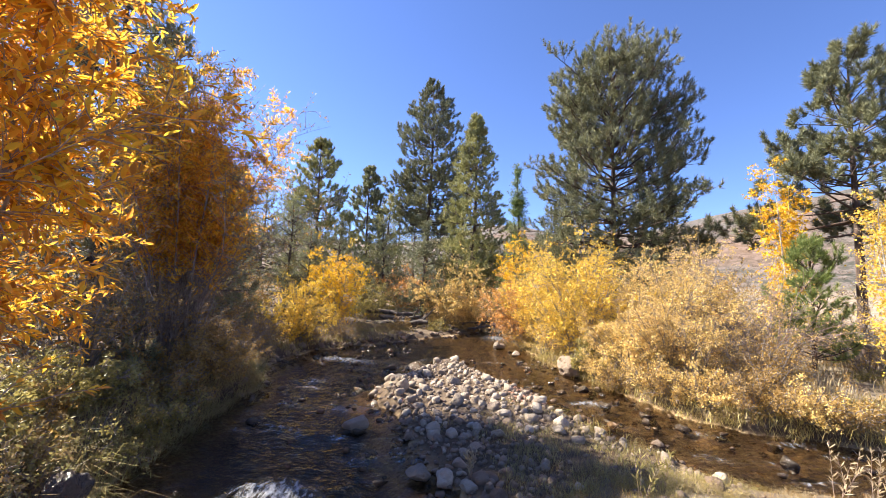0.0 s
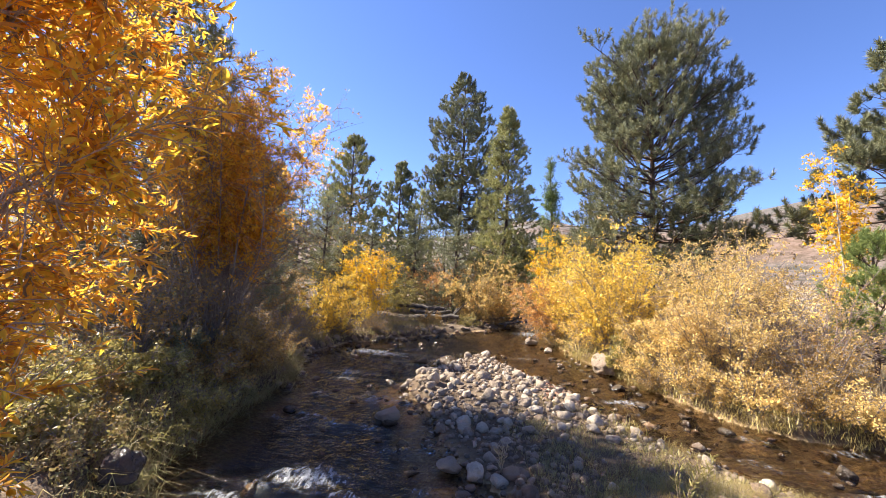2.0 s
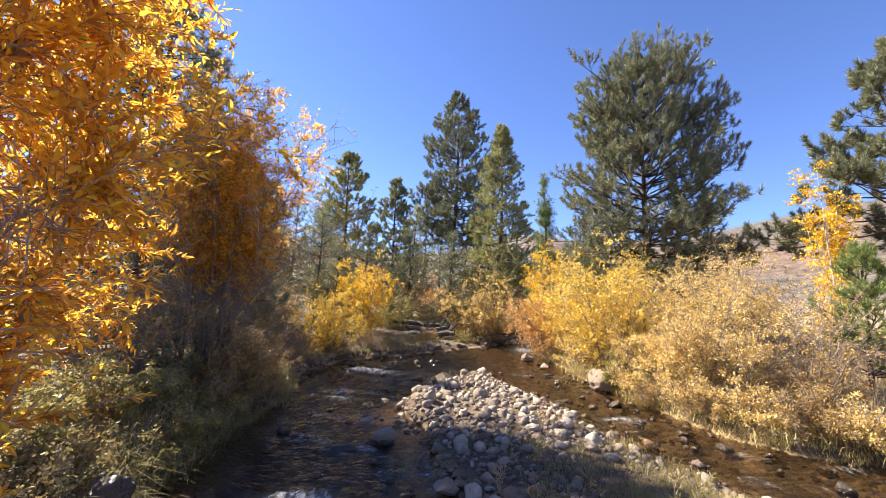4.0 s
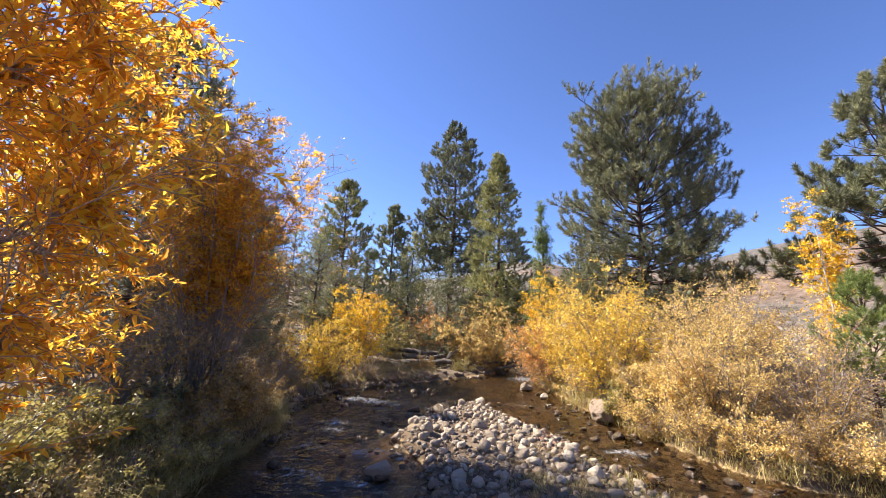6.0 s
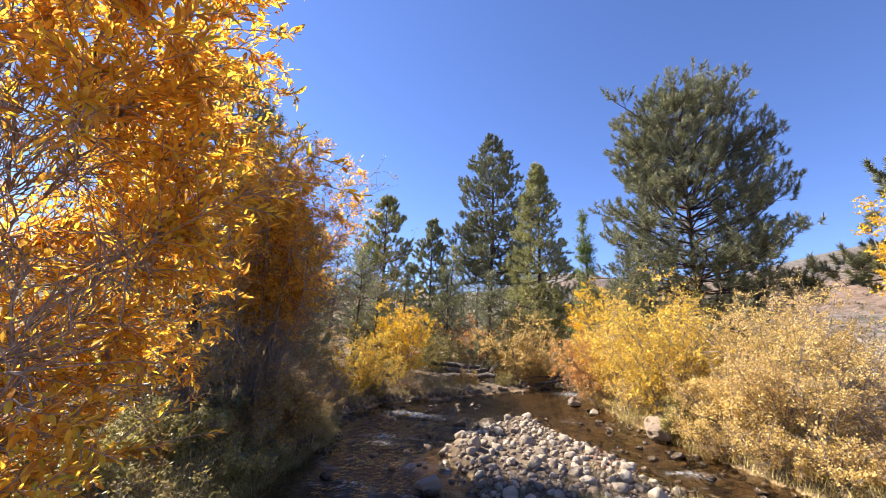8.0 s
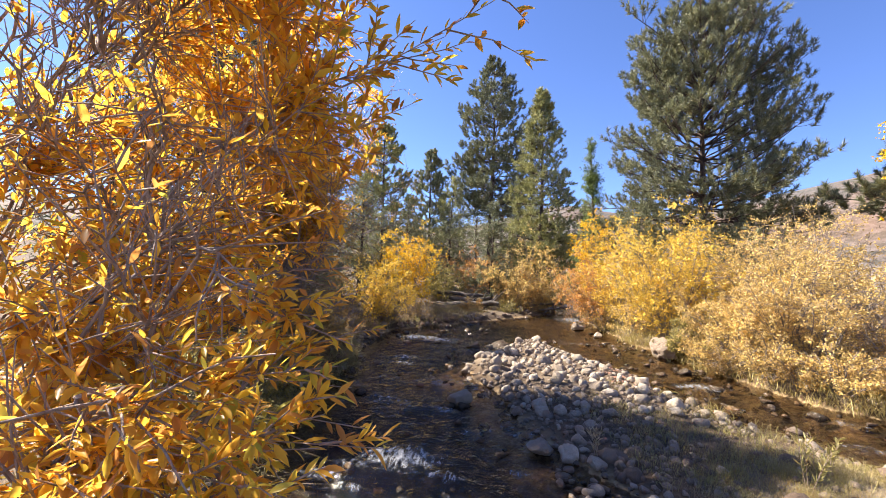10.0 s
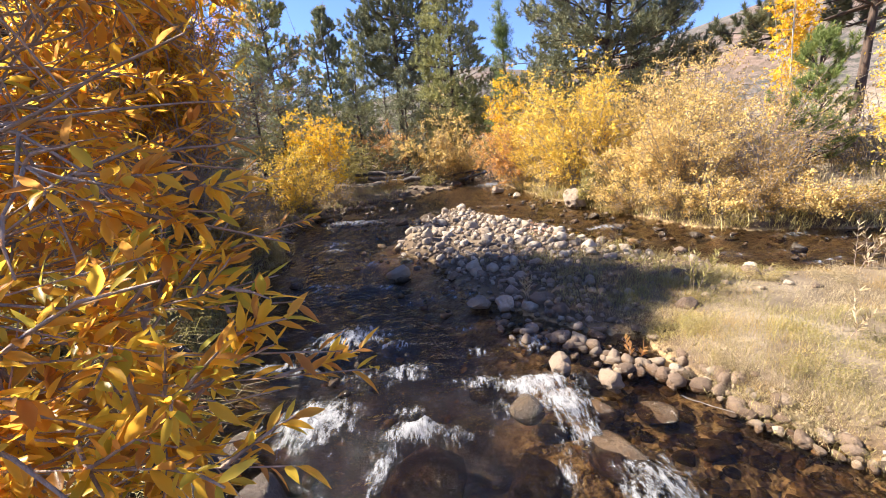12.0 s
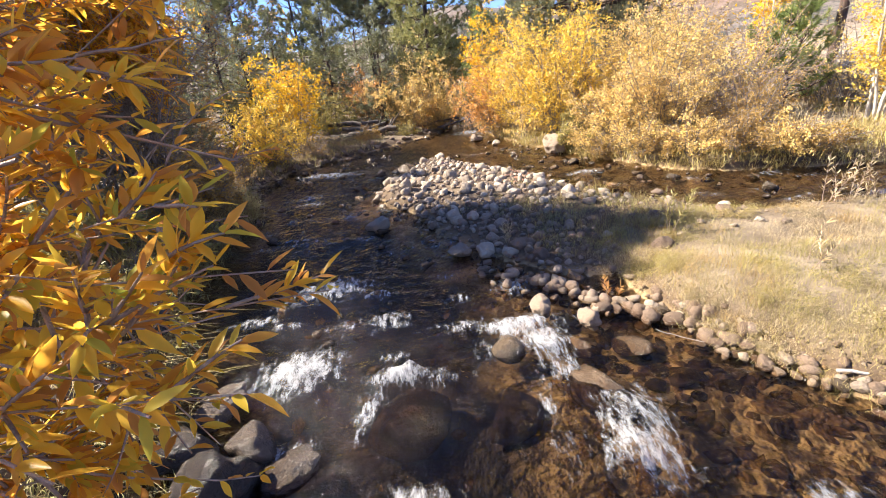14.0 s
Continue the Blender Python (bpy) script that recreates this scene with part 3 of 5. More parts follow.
def conifer(name, label, x, y, height, radius, seed, needles=M_NEEDLE, bark=M_BARK, low=0.12, branches=120, twigs=34, size=0.24, count=10,
            profile=(0.75, 1.0, 0.62, 0.12), tilt=(-10, 32), lean=(0, 0), gap=0.25, clump=0.12, thick=0.032, sprays=4, spread=1.0, full=0.8, budget=11000):
    """A pine or fir: tapered trunk, limbs in loose whorls, needle tufts along the twigs. profile: share of the radius at four heights."""
    rng = np.random.default_rng(seed)
    base = spot(x, y, 0.1)
    root = thing(name, base, label, "tree", "conifers by the creek")
    k = 12
    s = np.linspace(0, 1, k)
    trunk = base + np.stack([lean[0] * height * s + 0.012 * height * np.sin(5 * s + seed), lean[1] * height * s + 0.01 * height * np.sin(4 * s + 2 * seed), height * s], 1)
    r0 = 0.011 * height + 0.05
    part("trunk", tubes(Shape(), trunk[None], r0, 0.012, 9), bark, root, smooth=True)
    u = np.sort(rng.random(branches)) ** 0.9
    u = np.clip(np.round(u * height * 1.6) / (height * 1.6) * 0.6 + u * 0.4, 0, 0.985)
    h = low + (0.985 - low) * u
    p0, _ = on_lines(trunk[None], np.zeros(branches, int), h)
    ln = 1.3 * radius * np.interp(u, [0, 0.33, 0.7, 1.0], profile) * (0.68 + 0.42 * rng.random(branches))
    ln *= 1 - gap * (rng.random(branches) < 0.35)
    az = rng.random(branches) * 2 * np.pi
    el = np.radians(np.interp(u, [0, 1], tilt) + rng.normal(size=branches) * 9)
    way = np.stack([np.cos(az) * np.cos(el), np.sin(az) * np.cos(el), np.sin(el)], 1)
    limbs = curves(p0, way, ln, 7, rng, -0.025, 0.10)
    wood = Shape()
    tubes(wood, limbs[:, ::2], 0.010 + 0.012 * ln, 0.004, 4)
    count, thick = max(int(count * full), 5), thick * (1.25 if y < 21 else 1.8)
    m = np.maximum((1.45 * twigs * (0.35 + ln / radius)).astype(int), 5)
    m = np.maximum((m * budget / (np.sum(m) * count)).astype(int) // sprays, 2)
    idx = np.repeat(np.arange(branches), m)
    t = 0.14 + 0.86 * rng.random(len(idx)) ** 0.72
    p, d = on_lines(limbs, idx, t)
    off = aside(d, rng)
    off[:, 2] *= 0.55
    reach = ln[idx] * 0.34 * (1.08 - t) + 0.05 + clump * rng.random(len(idx))
    tip = p + unit(off) * reach[:, None] + d * reach[:, None] * 0.6 + np.array([0, 0, 1.0]) * (reach * 0.25)[:, None]
    pick = rng.random(len(idx)) < 0.25
    tubes(wood, np.stack([p[pick], tip[pick]], 1), 0.006, 0.003, 3)
    tagged(part("limb_wood", wood, bark, root, "bare grey-brown limbs"), kind="stuff")
    crown = Shape()
    tw = unit(0.75 * (tip - p) / np.maximum(reach[:, None], 0.05) + 0.5 * d + np.array([0, 0, 0.35]))
    # needles clothe each shoot like a brush
    tw = np.repeat(unit(tw + rng.normal(size=tw.shape) * 0.2), sprays, 0)
    along = np.tile(np.linspace(-0.75, 0.55, sprays), len(tip))[:, None]
    tip = np.repeat(tip, sprays, 0) + tw * along * size * 1.5 + rng.normal(size=tw.shape) * size * 0.10
    tufts(crown, tip, tw, size * 0.68 * (0.7 + 0.6 * rng.random(len(tip))), count, rng, spread, thick)
    tufts(crown, trunk[-3:] + rng.normal(size=(3, 3)) * 0.05, np.tile([0, 0, 1.0], (3, 1)), size * 1.3, count * 2, rng, 0.8, thick)
    part("crown", crown, needles, root)
    return root


def pine(label, x, y, height, seed, needles, crown, low, limbs, tilt, shoot=0.30, needle=0.17, width=0.011, step=0.36, budget=120000, lean=(0, 0), lift=0.5, gap=0.3, bare=0.34, whorl=1.5, bark=M_BARK, wood_r=0.011):
    """A long-needled pine: limbs in loose whorls, side shoots along them, a brush of needles round each shoot. crown: (share of the crown's height, radius) pairs."""
    rng = np.random.default_rng(seed)
    base = spot(x, y, 0.1)
    root = thing("pine_tree", base, label, "tree", "conifers by the creek")
    s = np.linspace(0, 1, 14)
    trunk = base + np.stack([lean[0] * height * s + 0.008 * height * np.sin(5 * s + seed) * s, lean[1] * height * s, height * s], 1)
    part("trunk", tubes(Shape(), trunk[None], wood_r * height + 0.04, 0.02, 9), bark, root, smooth=True)
    u = np.sort(rng.random(limbs))
    u = np.clip(0.6 * np.round(u * height * whorl) / (height * whorl) + 0.4 * u, 0, 0.985)
    p0, _ = on_lines(trunk[None], np.zeros(limbs, int), low + (0.985 - low) * u)
    reach = np.interp(u, [c[0] for c in crown], [c[1] for c in crown]) * (0.74 + 0.34 * rng.random(limbs))
    reach *= 1 - gap * (rng.random(limbs) < 0.3)
    az = (np.arange(limbs) * 2.399 + rng.normal(size=limbs) * 0.5) % (2 * np.pi)
    el = np.radians(np.interp(u, [0, 1], tilt) + rng.normal(size=limbs) * 7)
    ln = reach / np.maximum(np.cos(el), 0.45)
    L = curves(p0, np.stack([np.cos(az) * np.cos(el), np.sin(az) * np.cos(el), np.sin(el)], 1), ln, 8, rng, -0.035, 0.07)
    wood = Shape()
    tubes(wood, L, 0.012 + 0.009 * ln, 0.006, 5)
    many = np.maximum((ln * (1 - bare) / step * 2.4).astype(int), 4)
    own = np.repeat(np.arange(limbs), many)
    t = bare + (1 - bare) * rng.random(len(own)) ** 0.8
    p, d = on_lines(L, own, t)
    side = np.cross(d, np.array([0, 0, 1.0])) * np.where(rng.random(len(own)) < 0.5, -1, 1)[:, None]
    way = unit(d * 0.6 + unit(side) * 0.75 + np.array([0, 0, 0.25]) + rng.normal(size=d.shape) * 0.42)
    bl = 0.22 + 0.40 * ln[own] * (1.12 - t) * (0.6 + 0.6 * rng.random(len(own)))
    B = curves(p, way, bl, 5, rng, -0.08, 0.10)
    tubes(wood, B[:, ::2], 0.010, 0.004, 3)
    tagged(part("limb_wood", wood, bark, root, "bare grey-brown limbs"), kind="stuff")
    n = np.maximum((bl / (shoot * 1.1)).astype(int), 1)
    idx = np.repeat(np.arange(len(own)), n)
    ts = np.concatenate([1 - np.arange(k) / max(k, 1) * 0.75 for k in n])
    q, qd = on_lines(B, idx, ts)
    tips, td = on_lines(L, np.arange(limbs), np.full(limbs, 0.999))
    q = np.concatenate([q, tips, trunk[-1:]])
    qd = np.concatenate([qd, td, [[0, 0, 1.0]]])
    axis = unit(qd + np.array([0, 0, lift]) + rng.normal(size=qd.shape) * 0.18)
    each = max(int(budget / len(q)), 10)
    m = len(q) * each
    axis, q = np.repeat(axis, each, 0), np.repeat(q, each, 0)
    a = rng.random((m, 1))
    open_ = np.radians(72 - 45 * a + rng.normal(size=(m, 1)) * 9)
    w = unit(axis * np.cos(open_) + aside(axis, rng) * np.sin(open_))
    size = needle * (0.75 + 0.45 * rng.random((m, 1)))
    foot = q + axis * shoot * (a - 0.6)
    sd = aside(w, rng) * width
    crown_mesh = Shape().add(np.stack([foot - sd, foot + sd, foot + w * size], 1), np.arange(m)[:, None] * 3 + np.array([0, 1, 2]))
    part("crown", crown_mesh, needles, root)
    return root


def shrub(name, label, x, y, height, radius, seed, leaf=M_YELLOW, bark=M_TWIG, stems=26, twigs=16, leaves=26, size=0.055, narrow=0.55, low=0.08, spread=0.72,
          lean=(0, 0), category="shrub", group="autumn shrubs along the creek", trunk=0.015, arch=0.045, sink=0.03, twig_len=0.30, droop=0.05, bare=0.0, wig=0.13, twig=0.0055):
    """A many-stemmed willow or aspen: arching stems, twigs, small leaves."""
    rng = np.random.default_rng(seed)
    base = spot(x, y, sink)
    root = thing(name, base, label, category, group)
    a = rng.random(stems) * 2 * np.pi
    rad = np.sqrt(rng.random(stems))
    p0 = base + np.stack([np.cos(a), np.sin(a), np.zeros(stems)], 1) * (rad * radius * 0.22)[:, None]
    out = rad * spread * radius / height * 1.7
    way = np.stack([np.cos(a) * out + lean[0], np.sin(a) * out + lean[1], np.ones(stems)], 1)
    ln = height * (1.06 - 0.38 * rad ** 2) * (0.72 + 0.34 * rng.random(stems))
    P = curves(p0, way, ln, 9, rng, arch, wig)
    for line in P:
        part("stem", tubes(Shape(), line[None], trunk * (0.6 + 0.8 * rng.random()), min(0.004, trunk * 0.5), 5), bark, root, smooth=True)
    twigs, leaves = int(twigs * 1.15), int(leaves * (0.95 if y > 12 else 1.25))
    idx = np.repeat(np.arange(stems), twigs)
    t = low + (1 - low) * rng.random(len(idx)) ** 0.8
    p, d = on_lines(P, idx, t)
    w = unit(d * 0.7 + aside(d, rng))
    tl = ln[idx] * twig_len * (1.15 - 0.7 * t) * (0.5 + 0.8 * rng.random(len(idx)))
    T = curves(p, w, tl, 5, rng, droop, 0.16)
    tagged(part("twig_wood", tubes(Shape(), T[:, ::2] if y < 12 else T[:, ::4], twig, 0.36 * twig, 3), bark, root), kind="stuff")
    li = np.repeat(np.arange(len(idx)), leaves)
    lt = 0.15 + 0.85 * rng.random(len(li))
    lp, ld = on_lines(T, li, lt)
    keep = rng.random(len(li)) < np.repeat(np.clip(1.6 * rng.random(len(idx)) ** 1.6, 0.06, 1.0), leaves)
    keep &= (np.repeat(t, leaves) > bare) | (rng.random(len(li)) < 0.1)
    lp, ld = lp[keep], ld[keep]
    lw = unit(ld * 0.6 + aside(ld, rng) + np.array([0, 0, -0.15]))
    ls = (1.25 if y > 12 else 0.98) * size * (0.6 + 0.8 * rng.random(len(lp)))
    tagged(part("foliage", small_leaves(Shape(), lp + rng.normal(size=lp.shape) * 0.03, lw, ls, ls * narrow, rng), leaf, root), kind="stuff")
    return root


# tall pines behind the bend
pine("tall dark green pine with open horizontal limbs", -2.75, 32.0, 19.4, 11, M_NEEDLE, ((0, 3.6), (0.3, 3.7), (0.55, 3.1), (0.8, 1.9), (0.93, 0.9), (1, 0.15)), 0.33, 170, (-8, 20), shoot=0.40,
     needle=0.24, width=0.020, step=0.50, budget=115000, lift=0.7, gap=0.35, bare=0.28, whorl=0.9)
pine("dense conical yellowish green pine", 0.9, 26.5, 14.3, 12, M_NEEDLE_LIGHT, ((0, 2.5), (0.3, 2.5), (0.5, 2.1), (0.75, 1.3), (1, 0.12)), 0.08, 300, (-14, 24), shoot=0.30,
     needle=0.19, width=0.017, step=0.42, budget=115000, lift=0.35, gap=0.2, bare=0.2)
pine("grey-green pine with a thin crown", -10.7, 28.5, 12.5, 13, M_NEEDLE_LIGHT, ((0, 3.2), (0.4, 2.9), (0.7, 1.9), (0.9, 1.0), (1, 0.2)), 0.10, 170, (-6, 30), shoot=0.32,
     needle=0.20, width=0.018, step=0.50, budget=80000, lift=0.5, gap=0.4, bare=0.32)
pine("slim dark pine among taller trees", -8.0, 33.0, 11.8, 14, M_NEEDLE_BLUE, ((0, 2.3), (0.5, 1.9), (0.8, 1.2), (1, 0.2)), 0.10, 150, (-6, 25), shoot=0.36,
     needle=0.22, width=0.020, step=0.5, budget=70000)
conifer("pine_tree", "pale grey-green pine in the wood", -5.6, 30.0, 8.8, 1.6, 15, M_NEEDLE_LIGHT, low=0.05, branches=90, twigs=24, size=0.30, count=9, thick=0.05)
conifer("pine_tree", "young green pine at the wood's edge", -1.9, 22.0, 5.6, 1.35, 16, M_NEEDLE, low=0.04, branches=90, twigs=22, size=0.24, count=9, profile=(1.0, 0.8, 0.45, 0.05), thick=0.05)
conifer("pine_tree", "grey-green pine in the wood", -12.6, 24.5, 8.0, 2.2, 17, M_NEEDLE_LIGHT, low=0.05, branches=100, twigs=24, size=0.28, count=9, thick=0.05)
conifer("pine_tree", "slender young conifer with a pointed top", 2.95, 20.2, 8.6, 0.95, 18, M_NEEDLE_GREEN, low=0.10, branches=110, twigs=24, size=0.17, count=9,
        profile=(1.0, 0.75, 0.4, 0.05), tilt=(15, 60), thick=0.045, budget=40000)
pine("big round-crowned grey-green pine", 7.05, 18.3, 12.8, 19, M_NEEDLE, ((0, 4.1), (0.15, 4.2), (0.4, 4.0), (0.6, 3.5), (0.8, 2.6), (0.92, 1.5), (1, 0.3)), 0.20, 240, (-9, 50), shoot=0.30,
     needle=0.19, width=0.013, step=0.46, budget=250000, lift=0.55, gap=0.25, bare=0.30)
pine("tall pine with long low limbs beside an aspen", 12.6, 12.9, 10.25, 20, M_NEEDLE, ((0, 4.0), (0.12, 3.4), (0.35, 2.2), (0.6, 1.5), (0.85, 0.9), (1, 0.25)), 0.40, 88, (-6, 42), shoot=0.30,
     needle=0.20, width=0.012, step=0.40, budget=95000, lift=0.8, gap=0.3, bare=0.4)
pine("dark conifer behind the leaning willow", -7.1, 7.5, 7.9, 21, M_NEEDLE_BLUE, ((0, 2.0), (0.4, 1.9), (0.75, 1.4), (1, 0.2)), 0.08, 170, (-8, 30), shoot=0.24, needle=0.15, width=0.008, step=0.4, budget=75000)
conifer("pine_tree", "dark conifer on the shaded bank", -10.2, 12.0, 6.2, 1.9, 22, M_NEEDLE_BLUE, low=0.06, branches=120, twigs=30, size=0.24, count=11, thick=0.045)
conifer("pine_tree", "dark conifer on the shaded bank", -10.6, 17.6, 6.8, 1.9, 23, M_NEEDLE_BLUE, low=0.05, branches=110, twigs=28, size=0.26, count=10, thick=0.05)
conifer("pine_tree", "bluish young pine between yellow shrubs", -7.5, 19.4, 4.8, 1.25, 24, M_NEEDLE_BLUE, low=0.05, branches=80, twigs=22, size=0.20, count=9, profile=(1.0, 0.8, 0.5, 0.1), thick=0.05)
pine("bright green young pine on the dry bank", 9.75, 11.3, 3.5, 25, M_NEEDLE_GREEN, ((0, 1.0), (0.4, 0.85), (0.75, 0.45), (1, 0.1)), 0.12, 52, (12, 55), shoot=0.22,
     needle=0.13, width=0.006, step=0.28, budget=30000, lift=0.7, bare=0.3, wood_r=0.006)
conifer("pine_tree", "dark pine in the wood", -16.5, 22.0, 9.5, 2.6, 26, M_NEEDLE_BLUE, low=0.06, branches=100, twigs=24, size=0.32, count=9, thick=0.05)
conifer("pine_tree", "dark pine in the wood", -14.5, 34.0, 10.0, 2.8, 27, M_NEEDLE, low=0.05, branches=100, twigs=24, size=0.36, count=9, thick=0.05)
conifer("pine_tree", "dark pine in the wood", 1.2, 44.0, 9.5, 2.6, 28, M_NEEDLE_BLUE, low=0.05, branches=90, twigs=22, size=0.40, count=9, thick=0.05)
conifer("pine_tree", "dark pine in the wood", -2.2, 40.0, 9.0, 2.4, 29, M_NEEDLE_BLUE, low=0.05, branches=90, twigs=22, size=0.40, count=9, thick=0.05)
conifer("pine_tree", "dark pine in the wood", -6.8, 42.0, 10.0, 2.6, 30, M_NEEDLE_BLUE, low=0.05, branches=90, twigs=22, size=0.40, count=9, thick=0.05)

for i, (x, y, h, r, m) in enumerate([(-9.0, 20.5, 6.2, 1.7, M_NEEDLE_BLUE), (-5.0, 25.5, 6.0, 1.6, M_NEEDLE), (-11.5, 19.5, 6.6, 1.8, M_NEEDLE_LIGHT), (-7.2, 23.5, 5.6, 1.5, M_NEEDLE),
                                      (-14.0, 17.0, 7.4, 2.0, M_NEEDLE_BLUE), (3.8, 28.0, 6.4, 1.7, M_NEEDLE), (-0.6, 30.0, 7.0, 1.9, M_NEEDLE), (-11.5, 12.5, 7.2, 2.0, M_NEEDLE_BLUE),
                                      (-10.5, 8.0, 7.0, 2.0, M_NEEDLE_BLUE), (-17.5, 29.0, 10.5, 2.4, M_NEEDLE), (-4.2, 36.0, 9.0, 2.2, M_NEEDLE_BLUE), (10.5, 22.0, 5.0, 1.6, M_NEEDLE)]):
    conifer("pine_tree", "bushy dark green pine in the wood", x, y, h, r, 80 + i, m, low=0.04, branches=100, twigs=24, size=0.27, count=9, profile=(1.0, 0.85, 0.55, 0.1), thick=0.05)

# autumn shrubs, far bend to near bank
shrub("willow_shrub", "vivid yellow willow with upright stems", -5.3, 17.3, 4.0, 1.15, 41, M_VIVID, stems=30, twigs=18, leaves=24, size=0.075)
shrub("willow_shrub", "pale yellow-green willow by the water", -5.3, 13.6, 2.4, 0.95, 42, M_YELLOW, stems=26, twigs=16, leaves=22, size=0.06)
shrub("willow_shrub", "brownish half-bare willow on the shaded bank", -8.2, 13.2, 2.6, 1.1, 43, M_BROWN, stems=28, twigs=14, leaves=16, size=0.05)
shrub("willow_shrub", "rust-tinged willow at the stream's bend", -3.2, 24.0, 3.9, 1.3, 44, M_RUST, stems=28, twigs=16, leaves=22, size=0.075)
shrub("willow_shrub", "round tan willow at the stream's bend", -0.7, 21.6, 3.1, 1.7, 45, M_TAN, stems=36, twigs=18, leaves=26, size=0.07)
shrub("willow_shrub", "grey-tan willow behind the bend", 0.3, 25.0, 4.7, 1.5, 46, M_TAN, stems=28, twigs=14, leaves=20, size=0.08)
shrub("willow_shrub", "reddish willow leaning over the water", 2.75, 17.3, 3.2, 1.1, 47, M_RUST, stems=30, twigs=15, leaves=20, size=0.06, lean=(-0.35, -0.1))
shrub("aspen_tree", "bright yellow young aspen", 2.9, 18.9, 4.6, 0.9, 48, M_VIVID, stems=16, twigs=26, leaves=26, size=0.07, spread=0.25, arch=0.0, wig=0.05, category="tree")
shrub("willow_shrub", "large yellow willow behind a boulder", 4.1, 13.2, 4.2, 1.75, 49, M_YELLOW, stems=52, twigs=22, leaves=28, size=0.055)
shrub("willow_shrub", "low yellow willow on the bank", 3.3, 15.3, 3.4, 1.1, 50, M_YELLOW, stems=30, twigs=18, leaves=26, size=0.06)
shrub("willow_shrub", "large tan willow on the sunny bank", 6.1, 11.6, 4.0, 1.85, 51, M_TAN, stems=52, twigs=22, leaves=26, size=0.05)
shrub("willow_shrub", "dry tan willow low over the water", 5.3, 9.6, 2.3, 1.25, 52, M_TAN, stems=44, twigs=18, leaves=26, size=0.045)
shrub("willow_shrub", "sparse pinkish willow with bare twigs", 8.2, 11.0, 3.0, 1.4, 53, M_TAN, M_PINKTWIG, stems=44, twigs=18, leaves=6, size=0.045)
shrub("willow_shrub", "dry brown willow at the water's edge", 6.6, 8.9, 1.7, 1.1, 54, M_BROWN, stems=40, twigs=16, leaves=18, size=0.042)
shrub("aspen_tree", "slim orange-yellow aspen with a pale trunk", 10.15, 12.7, 6.8, 0.75, 55, M_VIVID, M_PALE, stems=9, twigs=52, leaves=22, size=0.055, narrow=0.85, spread=0.16, arch=0.0, wig=0.03, low=0.15, category="tree", trunk=0.035, twig_len=0.14)
shrub("aspen_tree", "pale yellow aspen on the dry bank", 10.0, 9.0, 5.2, 1.2, 56, M_YELLOW, M_PALE, stems=14, twigs=60, leaves=34, size=0.045, narrow=0.85, spread=0.25, arch=0.0, wig=0.05, category="tree", trunk=0.03, twig_len=0.2)
shrub("willow_shrub", "orange shrub on the hillside", 13.4, 26.0, 2.6, 1.3, 57, M_RUST, stems=24, twigs=16, leaves=22, size=0.10)
shrub("willow_shrub", "orange shrub on the hillside", 15.5, 25.0, 2.4, 1.3, 58, M_RUST, stems=22, twigs=16, leaves=20, size=0.10)
shrub("willow_shrub", "rust shrub under a pine", 9.6, 20.0, 3.2, 1.6, 59, M_RUST, stems=24, twigs=16, leaves=20, size=0.08)
shrub("willow_shrub", "leaning willow with bare grey lower twigs", -5.7, 7.3, 5.7, 1.6, 60, M_BROWN, M_TWIG, bare=0.55, stems=44, twigs=34, leaves=8, size=0.07, narrow=0.3, lean=(0.08, -0.05), trunk=0.016, low=0.1, category="tree", twig_len=0.26)
shrub("willow_shrub", "orange-topped willow on the shaded bank", -5.15, 7.4, 6.2, 1.1, 61, M_GOLD, stems=40, twigs=42, leaves=48, size=0.085, narrow=0.3, lean=(-0.02, 0.0), trunk=0.015, low=0.42, spread=0.28, wig=0.06, arch=0.01, twig_len=0.2, category="tree")
pine("dark conifer behind the leaning willow", -8.0, 12.0, 6.0, 121, M_NEEDLE_BLUE, ((0, 2.0), (0.4, 1.8), (0.75, 1.2), (1, 0.2)), 0.06, 150, (-8, 30), shoot=0.26, needle=0.16, width=0.011, step=0.4, budget=45000)

shrub("willow_shrub", "low tan willow at the water's edge", 4.6, 10.6, 2.0, 1.0, 62, M_TAN, stems=40, size=0.05)
shrub("willow_shrub", "low yellow-green shrub beside a boulder", 3.9, 11.3, 1.1, 0.7, 65, M_OLIVE, stems=30, size=0.05)
shrub("willow_shrub", "yellow shrub behind the bend", 1.2, 22.5, 2.6, 1.3, 66, M_TAN, stems=30, size=0.07)
shrub("willow_shrub", "yellow willow in front of the wood", 4.6, 16.6, 4.3, 1.5, 67, M_YELLOW, stems=34, size=0.065)
shrub("willow_shrub", "tan willow in front of a pine", 7.9, 14.6, 3.9, 1.4, 68, M_TAN, stems=40, size=0.06)
shrub("willow_shrub", "sparse tan shrub on the dry slope", 10.8, 15.4, 3.0, 1.5, 69, M_TAN, stems=30, leaves=5, size=0.055)
shrub("willow_shrub", "sparse tan shrub on the dry slope", 11.2, 11.2, 2.8, 1.5, 76, M_TAN, stems=30, leaves=5, size=0.055)
shrub("willow_shrub", "tan willow behind the sunny bank", 9.2, 14.2, 3.5, 1.4, 77, M_TAN, stems=34, leaves=7, size=0.055)
shrub("willow_shrub", "olive shrub in the shade of the wood", -7.6, 19.5, 3.0, 1.4, 70, M_OLIVE, stems=30, size=0.07)
shrub("willow_shrub", "olive shrub in the shade of the wood", -4.6, 21.5, 2.6, 1.3, 71, M_OLIVE, stems=30, size=0.07)
